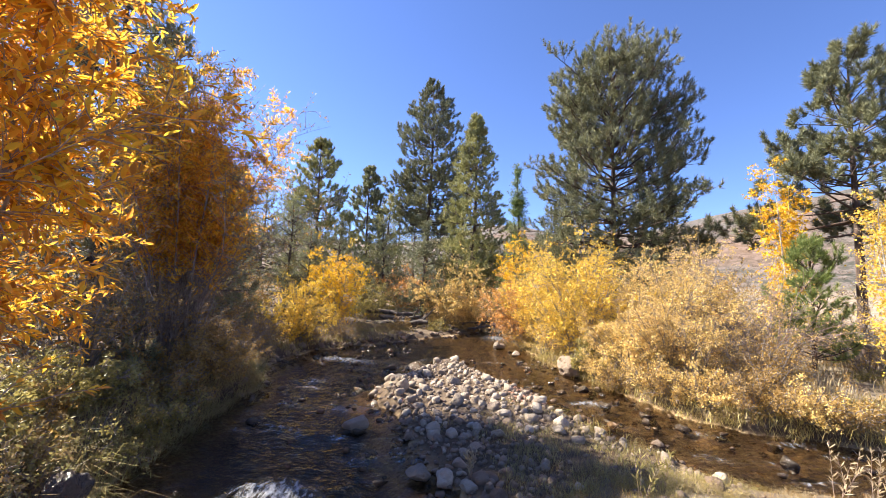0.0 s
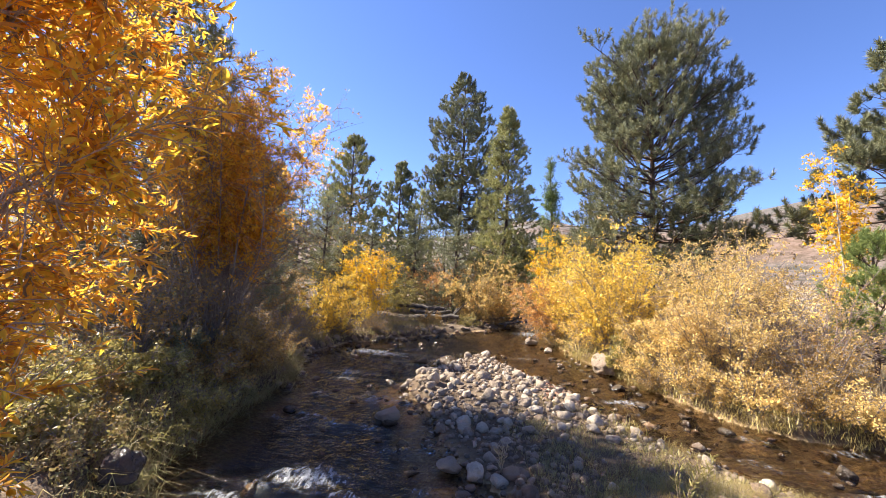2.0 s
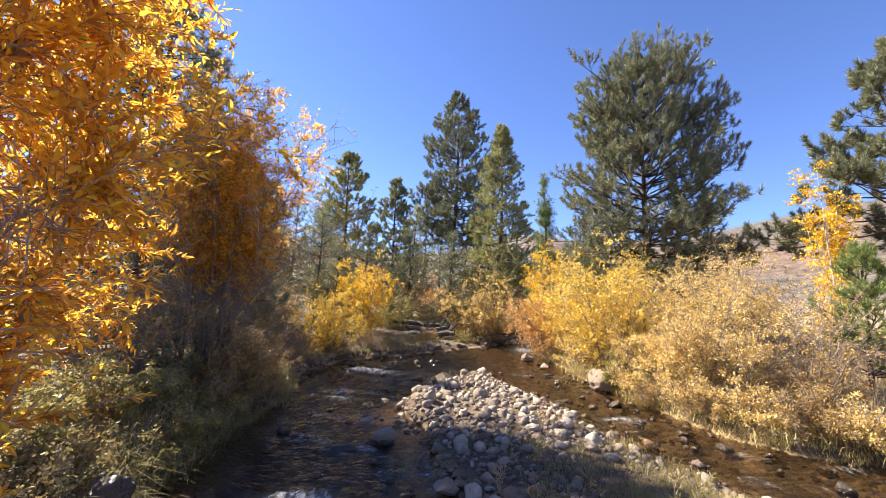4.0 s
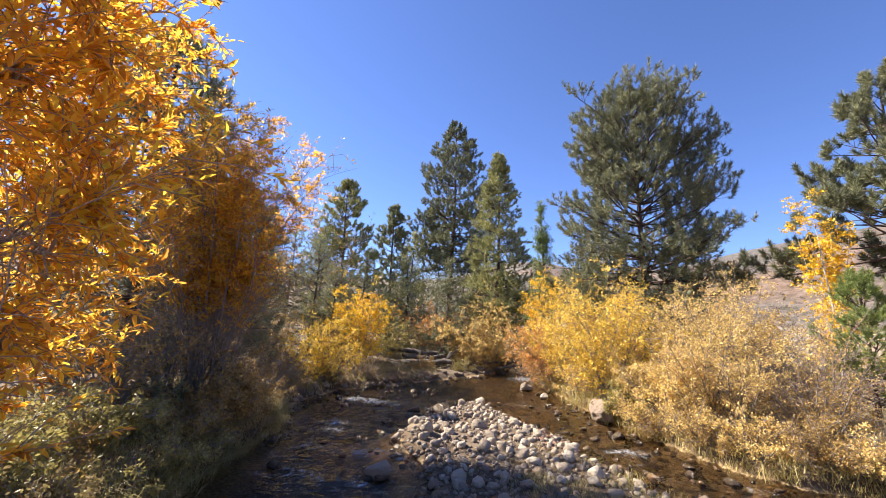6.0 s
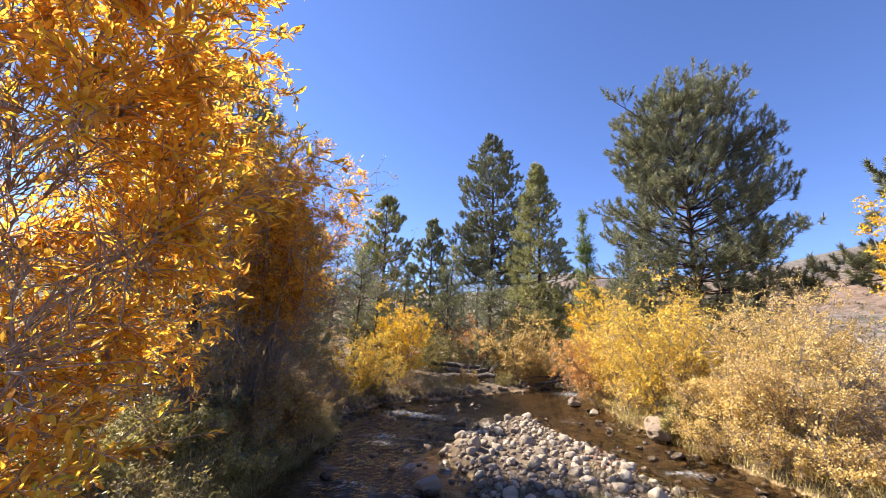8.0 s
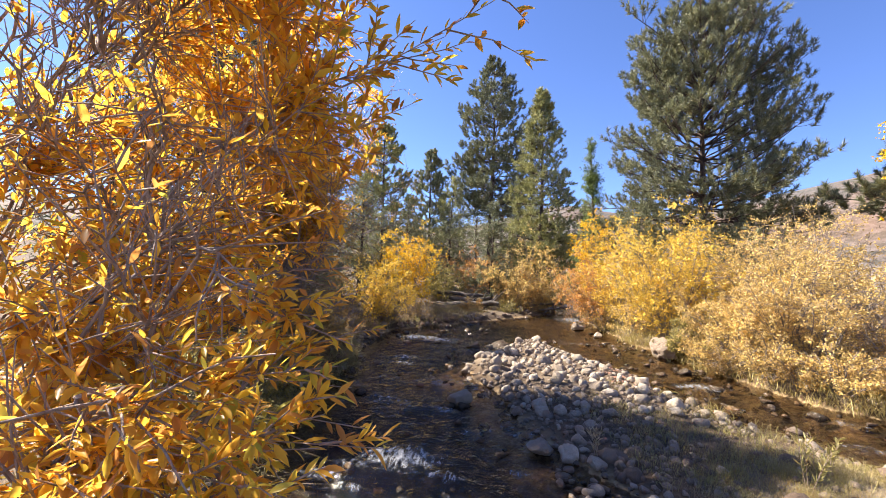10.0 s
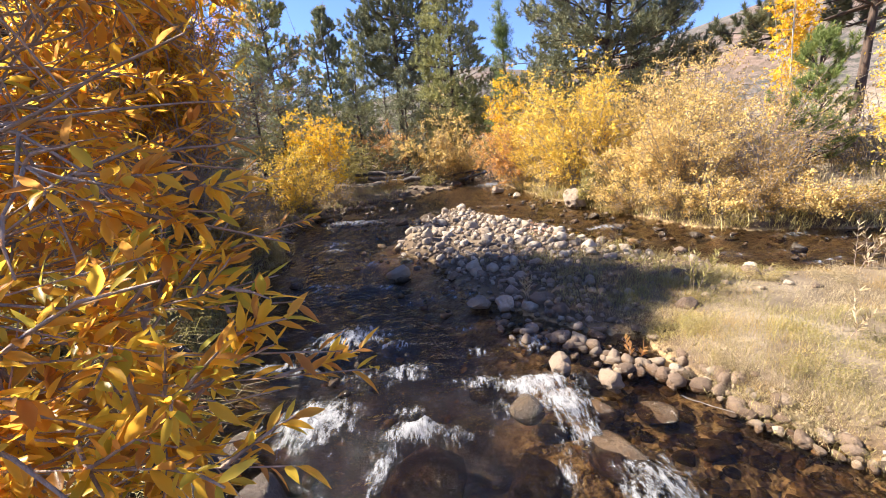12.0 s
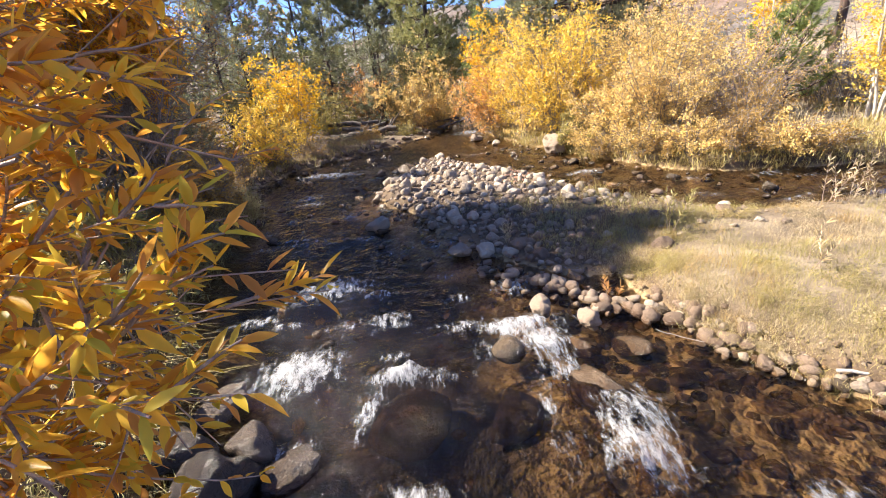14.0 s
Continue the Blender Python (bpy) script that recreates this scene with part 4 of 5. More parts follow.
shrub("willow_shrub", "brown shrub in the shade of the wood", -8.2, 14.2, 2.9, 1.4, 72, M_BROWN, stems=30, leaves=20, size=0.06)
shrub("willow_shrub", "tangled brown shrub on the shaded bank", -7.4, 10.2, 2.4, 1.2, 73, M_BROWN, stems=36, leaves=14, size=0.05)
shrub("willow_shrub", "tangled half-bare shrub on the shaded bank", -5.9, 6.0, 2.7, 1.4, 74, M_BROWN, stems=36, leaves=12, size=0.055)
shrub("willow_shrub", "low olive shrub on the shaded bank", -4.9, 5.0, 1.0, 0.9, 75, M_OLIVE, stems=34, leaves=20, size=0.05)
shrub("willow_shrub", "low grey-green shrub on the shaded bank", -4.4, 3.4, 0.9, 0.9, 76, M_OLIVE, stems=34, leaves=20, size=0.045)
shrub("willow_shrub", "low brown shrub over the water", -4.5, 7.0, 1.1, 0.8, 77, M_BROWN, stems=34, leaves=20, size=0.05)

for i, (x, y, h) in enumerate([(4.0, 10.7, 1.0), (4.15, 10.0, 0.8), (4.45, 9.2, 1.0), (4.7, 8.7, 0.8), (5.0, 8.15, 0.9), (5.6, 7.75, 0.9), (6.3, 7.5, 0.8), (7.0, 7.4, 0.8), (3.2, 14.0, 1.4), (2.75, 16.2, 1.3)]):
    shrub("willow_shrub", "low dry shrub hanging over the water's edge", x, y, h, 0.75, 160 + i, (M_TAN, M_BROWN)[i % 2], stems=28, twigs=13, leaves=15, size=0.042)

for i, (x, y, h) in enumerate([(-5.4, 9.9, 1.0), (-5.9, 11.4, 1.1), (-6.3, 12.6, 1.2), (-5.2, 13.9, 0.9), (-4.3, 15.0, 0.9), (-5.6, 8.9, 1.3)]):
    shrub("brush_pile", "low tangle of bare grey-brown twigs on the bank", x, y, h, 0.75, 180 + i, M_BROWN, M_TWIG, stems=34, twigs=14, leaves=4, size=0.045, category="brush", group="bare brush along the bank", spread=1.1, twig_len=0.4)

for i, (x, y, h, r, m) in enumerate([(-4.1, 5.6, 0.75, 0.8, M_OLIVE), (-4.6, 4.2, 0.7, 0.9, M_BROWN), (-3.9, 4.4, 0.55, 0.7, M_OLIVE), (-4.4, 6.3, 0.8, 0.7, M_BROWN), (-3.6, 3.3, 0.5, 0.7, M_SHADEGRASS),
                                     (-5.2, 3.6, 0.8, 0.9, M_SHADEGRASS), (-5.5, 4.9, 0.9, 0.9, M_BROWN), (-4.6, 8.4, 0.9, 0.7, M_BROWN), (-2.6, 18.4, 0.7, 0.8, M_BROWN), (-0.9, 19.8, 0.7, 0.8, M_OLIVE), (0.4, 21.4, 0.8, 0.8, M_BROWN)]):
    shrub("low_shrub", "soft low brown-green shrub mounded on the bank", x, y, h, r, 220 + i, m, stems=26, twigs=12, leaves=16, size=0.040, spread=1.0, trunk=0.006, group="low shrubs on the shaded bank")

for i, (x, y, h) in enumerate([(12.0, 10.4, 0.8), (13.6, 11.8, 0.9), (11.6, 8.8, 0.7), (14.6, 14.0, 1.0), (16.0, 12.0, 0.9), (10.6, 10.2, 0.7), (13.0, 9.2, 0.8), (15.0, 16.5, 1.1), (12.6, 15.6, 1.0), (17.5, 15.0, 1.0), (11.4, 12.0, 0.8)]):
    shrub("sage_shrub", "grey-brown sagebrush on the dry slope", x, y, h, 0.9, 260 + i, (M_BROWN, M_OLIVE)[i % 2], M_TWIG, stems=20, twigs=11, leaves=10, size=0.052, spread=1.0, trunk=0.007, group="sagebrush on the dry slope")


def near_willow():
    """The willow whose golden branches reach past the camera."""
    rng = np.random.default_rng(77)
    base = spot(-3.4, 1.3)
    root = thing("willow_tree", base, "golden autumn willow with long narrow leaves overhanging the stream", "tree")
    tips = np.array([(-0.60, 1.12, 2.93), (-0.82, 1.2, 2.85), (-0.95, 1.35, 2.72), (-1.15, 1.5, 2.55), (-1.3, 1.7, 2.4), (-1.0, 1.35, 3.15), (-1.3, 1.3, 3.45),
                     (-1.2, 1.0, 2.35), (-1.3, 1.45, 2.25), (-0.772, 0.655, 1.865), (-0.80, 0.64, 1.90), (-0.846, 0.68, 1.95), (-0.88, 0.70, 1.98), (-0.926, 0.594, 1.88),
                     (-0.92, 0.74, 2.10), (-0.98, 0.88, 2.20), (-1.0, 0.76, 2.02), (-0.84, 0.56, 1.82), (-0.87, 0.62, 1.87), (-1.02, 0.64, 1.92),
                     (-0.96, 0.60, 2.04), (-1.05, 0.70, 2.14), (-1.9, 1.75, 2.0)])
    more = []
    while len(more) < 118:
        p = np.array([rng.uniform(-2.7, -0.9), rng.uniform(0.4, 2.9), rng.uniform(1.35, 4.6)])
        az = math.degrees(math.atan2(p[0] - 0.08, p[1]))
        el = math.degrees(math.atan2(p[2] - 2.38, math.hypot(p[0] - 0.08, p[1])))
        if (az < -58 and 1.6 < p[2] < 1.9 and p[1] < 1.5 and p[0] > -1.7) or (-62 < az < -43 + 0.15 * max(el, 0) and el > -7):
            more.append(p)
    while len(more) < 196:
        p = np.array([rng.uniform(-2.4, -1.0), rng.uniform(0.5, 2.4), rng.uniform(1.3, 4.0)])
        early = math.degrees(math.atan2(p[0] - 0.15, p[1]))
        late = math.degrees(math.atan2(p[0] + 0.68, p[1] - 0.25))
        far = math.dist(p, (-0.68, 0.25, 2.1))
        if early < -46 and -66 < late < -24 and 0.6 < far < 2.2 and (p[2] > 1.75 + 0.25 * (far - 0.75) or (far < 1.25 and late < -34)):
            more.append(p)
    while len(more) < 210:
        p = np.array([rng.uniform(-2.9, -1.5), rng.uniform(0.6, 1.9), rng.uniform(2.6, 4.1)])
        late = math.degrees(math.atan2(p[0] + 0.6, p[1] - 0.1))
        if -66 < late < -46 and math.degrees(math.atan2(p[0] - 0.15, p[1])) < -50:
            more.append(p)
    tips[9:22] += np.array([-0.03, 0.07, 0.0])
    tips = np.concatenate([tips, np.array(more)])
    n = len(tips)
    hub = np.stack([rng.uniform(-3.5, -3.1, n), rng.uniform(0.9, 1.9, n), 0.5 + 0.45 * (tips[:, 2] - 0.5)], 1)
    s = np.linspace(0, 1, 9)[None, :, None]
    # the first branches spring from the trunks, the others from a branch beside them
    mains = 54
    lines = hub[:mains, None] * (1 - s) + tips[:mains, None] * s
    forks = lines[:, 3:7].reshape(-1, 3)
    for k in range(mains, n):
        gap = np.linalg.norm(forks - tips[k], axis=1) + 2.0 * np.maximum(forks[:, 0] - tips[k, 0] + 0.2, 0) + 1.0 * np.maximum(forks[:, 2] - tips[k, 2] + 0.1, 0)
        hub[k] = forks[np.argmin(np.where(gap > 0.35, gap, 9))]
    P = hub[:, None] * (1 - s) + tips[:, None] * s
    P[..., 2] += (0.25 * np.sin(np.pi * s[..., 0]) * rng.uniform(-0.2, 1.0, (n, 1)))
    P += rng.normal(size=P.shape) * 0.02 * (s > 0) * (s < 1)
    trunks = np.stack([np.linspace(0, 1, 9)[:, None] * (np.array([a, b, c]) - base) + base for a, b, c in ((-3.5, 1.2, 4.4), (-3.2, 1.6, 4.0), (-3.3, 1.0, 3.2), (-3.6, 1.7, 4.8))])
    trunks += rng.normal(size=trunks.shape) * 0.03
    for line in trunks:
        part("trunk", tubes(Shape(), line[None], 0.06, 0.015, 8), M_WILLOW, root, smooth=True)
    for line in P:
        part("branch", tubes(Shape(), line[None], 0.0065, 0.0008, 6), M_WILLOW, root, smooth=True)
    m = 14
    idx = np.repeat(np.arange(n), m)
    t = np.where(idx < mains, 0.26, 0.15) + np.where(idx < mains, 0.72, 0.8) * rng.random(len(idx))
    p, d = on_lines(P, idx, t)
    T = curves(p, unit(d + 0.75 * aside(d, rng)), (0.12 + 0.20 * rng.random(len(idx))) * np.where((idx > 8) & (idx < 23), 0.5, 1.0), 5, rng, 0.02, 0.10)
    E = P[:, -5:].copy()
    tagged(part("twig_wood", tubes(Shape(), T, 0.003, 0.0012, 4), M_WILLOW, root), kind="stuff")
    lines = np.concatenate([T, E])
    reps = np.concatenate([np.where((idx > 8) & (idx < 23), 17, 12), np.full(n, 52)])
    li = np.repeat(np.arange(len(lines)), reps)
    lt = 0.12 + 0.88 * rng.random(len(li)) ** 0.8
    lp, ld = on_lines(lines, li, lt)
    lw = unit(ld * 0.85 + 0.75 * aside(ld, rng) + np.array([0, 0, 0.05]))
    ll = 0.058 * (0.55 + 0.65 * rng.random(len(lp)))
    ll *= np.clip(0.42 + 0.45 * np.linalg.norm(lp - np.array([-0.68, 0.3, 2.08]), axis=1), 0.55, 1.0)
    a0, a1 = np.array([-0.5, 0.06, 2.2]), np.array([-0.70, 0.34, 2.06])
    s_ = np.clip((lp - a0) @ (a1 - a0) / np.dot(a1 - a0, a1 - a0), 0, 1)[:, None]
    clear = np.linalg.norm(lp - a0 - (a1 - a0) * s_, axis=1) > 0.27
    ray = np.array([math.sin(radians(SUN_AZ)) * math.cos(radians(SUN_EL)), math.cos(radians(SUN_AZ)) * math.cos(radians(SUN_EL)), math.sin(radians(SUN_EL))])
    for q, wide in ((np.array([-0.9, 0.66, 1.92]), 0.42),):
        s_ = (lp - q) @ ray
        clear &= (s_ < 0.3) | (np.linalg.norm(lp - q - ray * s_[:, None], axis=1) > wide) | (rng.random(len(lp)) < 0.08)
    # the crown is thin on its sunny outer side
    clear &= (rng.random(len(lp)) < np.clip(1.0 - 0.45 * (-1.8 - lp[:, 0]) - 0.25 * np.maximum(lp[:, 2] - 3.3, 0), 0.36, 0.92))
    lp, lw, ll = lp[clear], lw[clear], ll[clear]
    # the leaves of the lowest, closest twigs are pieces of their own
    close = (lp[:, 0] > -1.0) & (lp[:, 1] < 0.85) & (lp[:, 2] < 2.15)
    pick = np.flatnonzero(close)[:300]
    shapes = []
    for i in range(6):
        one = long_leaves(Shape(), np.zeros((1, 3)), np.array([[0, 1.0, 0]]), np.array([1.0]), np.array([0.24 + 0.015 * i]), rng, np.array([[0, 0, 1.0]]))
        shapes.append(one.mesh("leaf", M_AMBER))
    stems = [o for o in root.children if o.name.startswith("branch")]
    ends = P[:, -1]
    for k in pick:
        y_ = Vector(lw[k])
        x_ = y_.cross(Vector((0, 0, 1)) + Vector(rng.normal(size=3) * 0.35)).normalized()
        m = Matrix((x_, y_, x_.cross(y_))).transposed().to_4x4()
        owner = stems[int(np.argmin(np.linalg.norm(ends - lp[k], axis=1)))]
        ob = part("leaf", shapes[k % 6], None, owner)
        ob.matrix_world = Matrix.Translation(lp[k]) @ m @ Matrix.Scale(ll[k], 4)
    rest = np.ones(len(lp), bool)
    rest[pick] = False
    lp, lw, ll = lp[rest], lw[rest], ll[rest]
    up = np.tile([0, 0, 1.0], (len(lp), 1))
    low = (lp[:, 2] < 2.35 + 0.25 * rng.random(len(lp))) & (lp[:, 1] < 1.5)
    for sel, mat in ((low, M_AMBER), (~low, M_GOLD)):
        shape = long_leaves if mat is M_AMBER else plain_leaves
        tagged(part("foliage", shape(Shape(), lp[sel], lw[sel], ll[sel], ll[sel] * (0.26 + 0.10 * rng.random(sel.sum())), rng, up[sel]), mat, root), kind="stuff")


near_willow()

# ---- stones ----


def stone_mesh(name, seed, mat, level=2, flat=0.68, rough=0.22, cuts=9, bite=0.88):
    """A worn river stone, one unit wide."""
    rng = random.Random(seed)
    bm = bmesh.new()
    bmesh.ops.create_icosphere(bm, subdivisions=level, radius=0.5)
    off = Vector((rng.uniform(-50, 50), rng.uniform(-50, 50), rng.uniform(-50, 50)))
    cut = [Vector((rng.gauss(0, 1), rng.gauss(0, 1), rng.gauss(0, 1))).normalized() for _ in range(cuts)]
    lim = [rng.uniform(0.21, 0.36) for _ in cut]
    for v in bm.verts:
        p = v.co * (1 + rough * 1.6 * noise.noise(v.co * 1.7 + off) + rough * 0.6 * noise.noise(v.co * 4.5 + off) + rough * 0.25 * noise.noise(v.co * 11.0 + off))
        for c, l in zip(cut, lim):
            o = p.dot(c) - l
            if o > 0:
                p = p - c * o * bite
        v.co = Vector((p.x, p.y * rng.uniform(0.999, 1.001) * 0.82, p.z * flat))
    me = bpy.data.meshes.new(name)
    bm.to_mesh(me)
    bm.free()
    me.polygons.foreach_set("use_smooth", np.ones(len(me.polygons), dtype=bool))
    me.materials.append(mat)
    return me


EDGESTONES = [stone_mesh("edge_stone", 150 + i, M_COBBLE, 2, 0.7 + 0.05 * (i % 4), 0.24, 6, 0.7) for i in range(10)]
STONES = [stone_mesh("stone", 100 + i, M_ROCK, 2, 0.62 + 0.05 * (i % 6), 0.3, 14, 0.97) for i in range(14)]
WETSTONES = [stone_mesh("wet_stone", 200 + i, M_WETROCK, 2, 0.5 + 0.05 * (i % 4)) for i in range(8)]
BIG = [stone_mesh("boulder", 300 + i, M_ROCK, 4, 0.62 + 0.05 * i, 0.36, 8, 0.75) for i in range(4)]
GREYBIG = [stone_mesh("grey_boulder", 340 + i, M_GREYROCK, 4, 0.75, 0.42, 7, 0.7) for i in range(3)]
PALEBIG = [stone_mesh("pale_boulder", 381, M_GRAVEL, 4, 0.85, 0.42, 7, 0.7)]
ROUND = [stone_mesh("round_boulder", 360 + i, M_WETROCK, 3, 0.7, 0.26, 7, 0.6) for i in range(3)]
WETBIG = [stone_mesh("wet_boulder", 320 + i, M_WETROCK, 4, 0.6 + 0.04 * i, 0.35, 9, 0.8) for i in range(4)]


def stone(name, meshes, x, y, z, size, rng, parent=None, tip=14):
    ob = new(name, meshes[rng.randrange(len(meshes))])
    ob.matrix_world = pose(x, y, z, rng.uniform(-tip, tip), rng.uniform(-tip, tip), rng.uniform(0, 360)) @ Matrix.Diagonal((size, size * rng.uniform(0.8, 1.1), size * rng.uniform(0.8, 1.15), 1))
    if parent is not None:
        ob.parent = parent
        ob.matrix_parent_inverse = parent.matrix_world.inverted()
    return ob


def boulder(label, meshes, x, y, z, size, seed, squash=1.0, turn=None):
    rng = random.Random(seed)
    ob = new("boulder", meshes[seed % len(meshes)])
    ob.matrix_world = pose(x, y, z, rng.uniform(-10, 10), rng.uniform(-10, 10), rng.uniform(0, 360) if turn is None else turn) @ Matrix.Diagonal((size, size, size * squash, 1))
    return tagged(ob, label, "rock", "boulders in the creek")


boulder("pale boulder at the foot of a yellow willow", PALEBIG, 3.2, 11.5, 0.16, 0.78, 1, 1.0)
boulder("rounded tan boulder standing in dark water", BIG, -1.44, 6.55, 0.06, 0.46, 2)
boulder("wet dark boulder in the rapid", WETBIG, -1.62, 6.4, -0.02, 0.34, 3, 0.6)
boulder("grey angular stone at the bar's edge", BIG, -0.26, 5.0, 0.08, 0.36, 4)
boulder("grey stone at the bar's edge", BIG, 0.06, 4.95, 0.06, 0.32, 5)
boulder("grey stone at the bar's edge", BIG, 0.33, 4.78, 0.06, 0.24, 6)
boulder("dark wet boulder on the shaded bank", GREYBIG, -2.4, 2.28, 0.12, 0.46, 7)
boulder("dark wet boulder on the shaded bank", GREYBIG, -2.07, 1.98, 0.06, 0.56, 8)
boulder("shiny wet boulder beside white water", GREYBIG, -2.26, 2.68, 0.12, 0.36, 9)
boulder("dark wet boulder beside the rapid", GREYBIG, -2.0, 2.34, 0.06, 0.36, 10)
boulder("dark wet boulder on the shaded bank", GREYBIG, -2.83, 2.62, 0.32, 0.52, 11)
boulder("dark wet boulder on the shaded bank", GREYBIG, -3.15, 3.42, 0.45, 0.42, 26)
boulder("dark wet boulder on the shaded bank", GREYBIG, -3.4, 2.48, 0.52, 0.55, 28)
boulder("dark wet boulder in the rapid", GREYBIG, -1.66, 2.12, 0.0, 0.36, 30)
boulder("wet brown boulder in white water", ROUND, -0.13, 2.97, 0.03, 0.36, 12)
boulder("wet brown boulder under the fall", ROUND, 0.40, 2.5, -0.10, 0.56, 13, 0.8)
boulder("brown boulder just under the water", ROUND, -0.25, 2.42, -0.16, 0.5, 41, 0.7)
boulder("brown boulder just under the water", ROUND, -0.42, 3.4, -0.06, 0.38, 42, 0.8)
boulder("yellow-brown flat stone just under the water", ROUND, 0.85, 2.85, -0.03, 0.34, 43, 0.5)
boulder("brown stone just under the water", ROUND, 0.45, 2.95, -0.04, 0.26, 44, 0.7)
boulder("brown stone just under the water", ROUND, 1.05, 2.5, -0.06, 0.3, 45, 0.6)
boulder("flat grey stone in shallow water", PALEBIG, 0.28, 3.5, 0.05, 0.30, 14, 0.6)
boulder("tan stone in shallow water", PALEBIG, 0.62, 3.18, 0.04, 0.24, 15)
boulder("brown boulder under a sheet of water", ROUND, -0.95, 2.55, -0.19, 0.66, 16, 0.7)
boulder("dark stone in the riffle", WETBIG, -0.95, 11.2, 0.08, 0.55, 17)
boulder("dark stone in the riffle", WETBIG, -1.7, 11.1, 0.04, 0.42, 18)
boulder("tan stone in the stream", BIG, 1.7, 15.9, 0.08, 0.5, 19)
boulder("tan stone in the stream", BIG, 2.2, 14.4, 0.06, 0.36, 20)
boulder("white stone on the meadow's edge", BIG, 3.38, 5.18, 0.16, 0.26, 21)
boulder("white stone on the meadow's edge", BIG, 2.85, 5.1, 0.12, 0.24, 22)
boulder("dark stone in the side channel", WETBIG, 5.0, 6.2, 0.02, 0.3, 23)
boulder("dark stone in the side channel", WETBIG, 3.2, 9.9, 0.04, 0.36, 24)

rnd = random.Random(5)
rng = np.random.default_rng(5)
bar = thing("gravel_bar", (0.6, 8.2, 0.1), "gravel bar of pale river stones in midstream", "gravel bar", kind="structure")
cells = scatter(1500, -1.7, 2.9, 6.2, 13.0, rng, -0.12, 3)
kept = []
for p in cells:
    size = rnd.choice((0.13, 0.16, 0.19, 0.22, 0.26, 0.30, 0.36, 0.46)) * (1.0 if p[1] > 6.9 else 0.75)
    if rnd.random() < 0.25 * (p[0] + 0.18 * (p[1] - 9) > 0.9) + 0.3 * (p[1] < 6.8):
        continue
    if all((p[0] - q[0]) ** 2 + (p[1] - q[1]) ** 2 > (0.37 * (size + q[2])) ** 2 for q in kept):
        kept.append((p[0], p[1], size))
for x, y, size in kept[:290]:
    z = max(float(land([x], [y])[0]), -0.06)
    stone("rock", STONES, x, y, z + 0.10 * size, size, rnd, bar, 24)
edge = scatter(420, -0.9, 3.8, 4.0, 7.2, rng, -0.25, 1.6)
for p in edge[:190]:
    if p[0] > 0.9 and rnd.random() < 0.65:
        continue
    size = rnd.choice((0.09, 0.12, 0.15, 0.19, 0.24))
    stone("rock", STONES if rnd.random() < 0.3 else EDGESTONES, p[0], p[1], max(p[2], -0.05) + 0.1 * size, size, rnd, bar)
for p in scatter(60, -2.4, 3.4, 6.2, 13.5, rng, -0.8, -0.1):
    size = rnd.choice((0.12, 0.16, 0.2, 0.26))
    stone("rock", STONES if rnd.random() < 0.2 else WETSTONES, p[0], p[1], -0.02, size, rnd, bar)
strewn = thing("stream_stones", (-2.5, 9.0, 0.0), "dark wet stones strewn through the shallow stream", "stones", kind="structure")
for p in np.concatenate([scatter(46, -4.6, -1.2, 6.0, 14.5, rng, -3, -0.2), scatter(54, 1.6, 6.5, 5.0, 15.5, rng, -3, -0.15), scatter(16, -2.3, 0.0, 3.3, 6.0, rng, -3, -0.25)]):
    stone("rock", WETSTONES, p[0], p[1], 0.0, rnd.choice((0.12, 0.16, 0.2, 0.26, 0.34)) * min(1.0, 0.4 + 0.07 * p[1]), rnd, strewn)
spill = thing("stone_edging", (1.3, 3.2, 0.1), "cobbles along the meadow's edge", "cobbles", kind="structure")
for p in np.concatenate([scatter(80, 0.2, 3.0, 1.2, 4.3, rng, -0.28, 0.1), scatter(70, 0.2, 3.0, 1.2, 4.3, rng, -0.8, -0.2)]):
    d = float(shore([p[0]], [p[1]])[0])
    size = rnd.choice((0.06, 0.08, 0.10, 0.13)) if d > -0.12 else rnd.choice((0.10, 0.13, 0.17, 0.22))
    stone("rock", (STONES if rnd.random() < 0.08 else EDGESTONES) if d > -0.12 else WETSTONES, p[0], p[1], max(p[2], -0.05) + 0.12 * size if d > -0.12 else p[2] + 0.02 * size, size, rnd, spill)

BAND = np.array([(-0.1, 4.5), (0.4, 4.1), (0.72, 3.65), (1.1, 3.3), (1.42, 3.0), (1.6, 2.5), (1.9, 2.1)])
for i in range(190):
    s = rnd.random() * (len(BAND) - 1.001)
    p = BAND[int(s)] * (1 - s % 1) + BAND[int(s) + 1] * (s % 1)
    size = rnd.choice((0.08, 0.09, 0.11, 0.13, 0.16, 0.19))
    size *= 0.72 + 0.28 * min(max((p[1] - 2.2) / 0.8, 0), 1)
    x, y = p[0] + rnd.gauss(0, 0.09), p[1] + rnd.gauss(0, 0.09)
    stone("rock", STONES if rnd.random() < 0.12 else EDGESTONES if rnd.random() < 0.8 else WETSTONES, x, y, max(float(land([x], [y])[0]), 0.0) + 0.12 * size, size, rnd, spill)


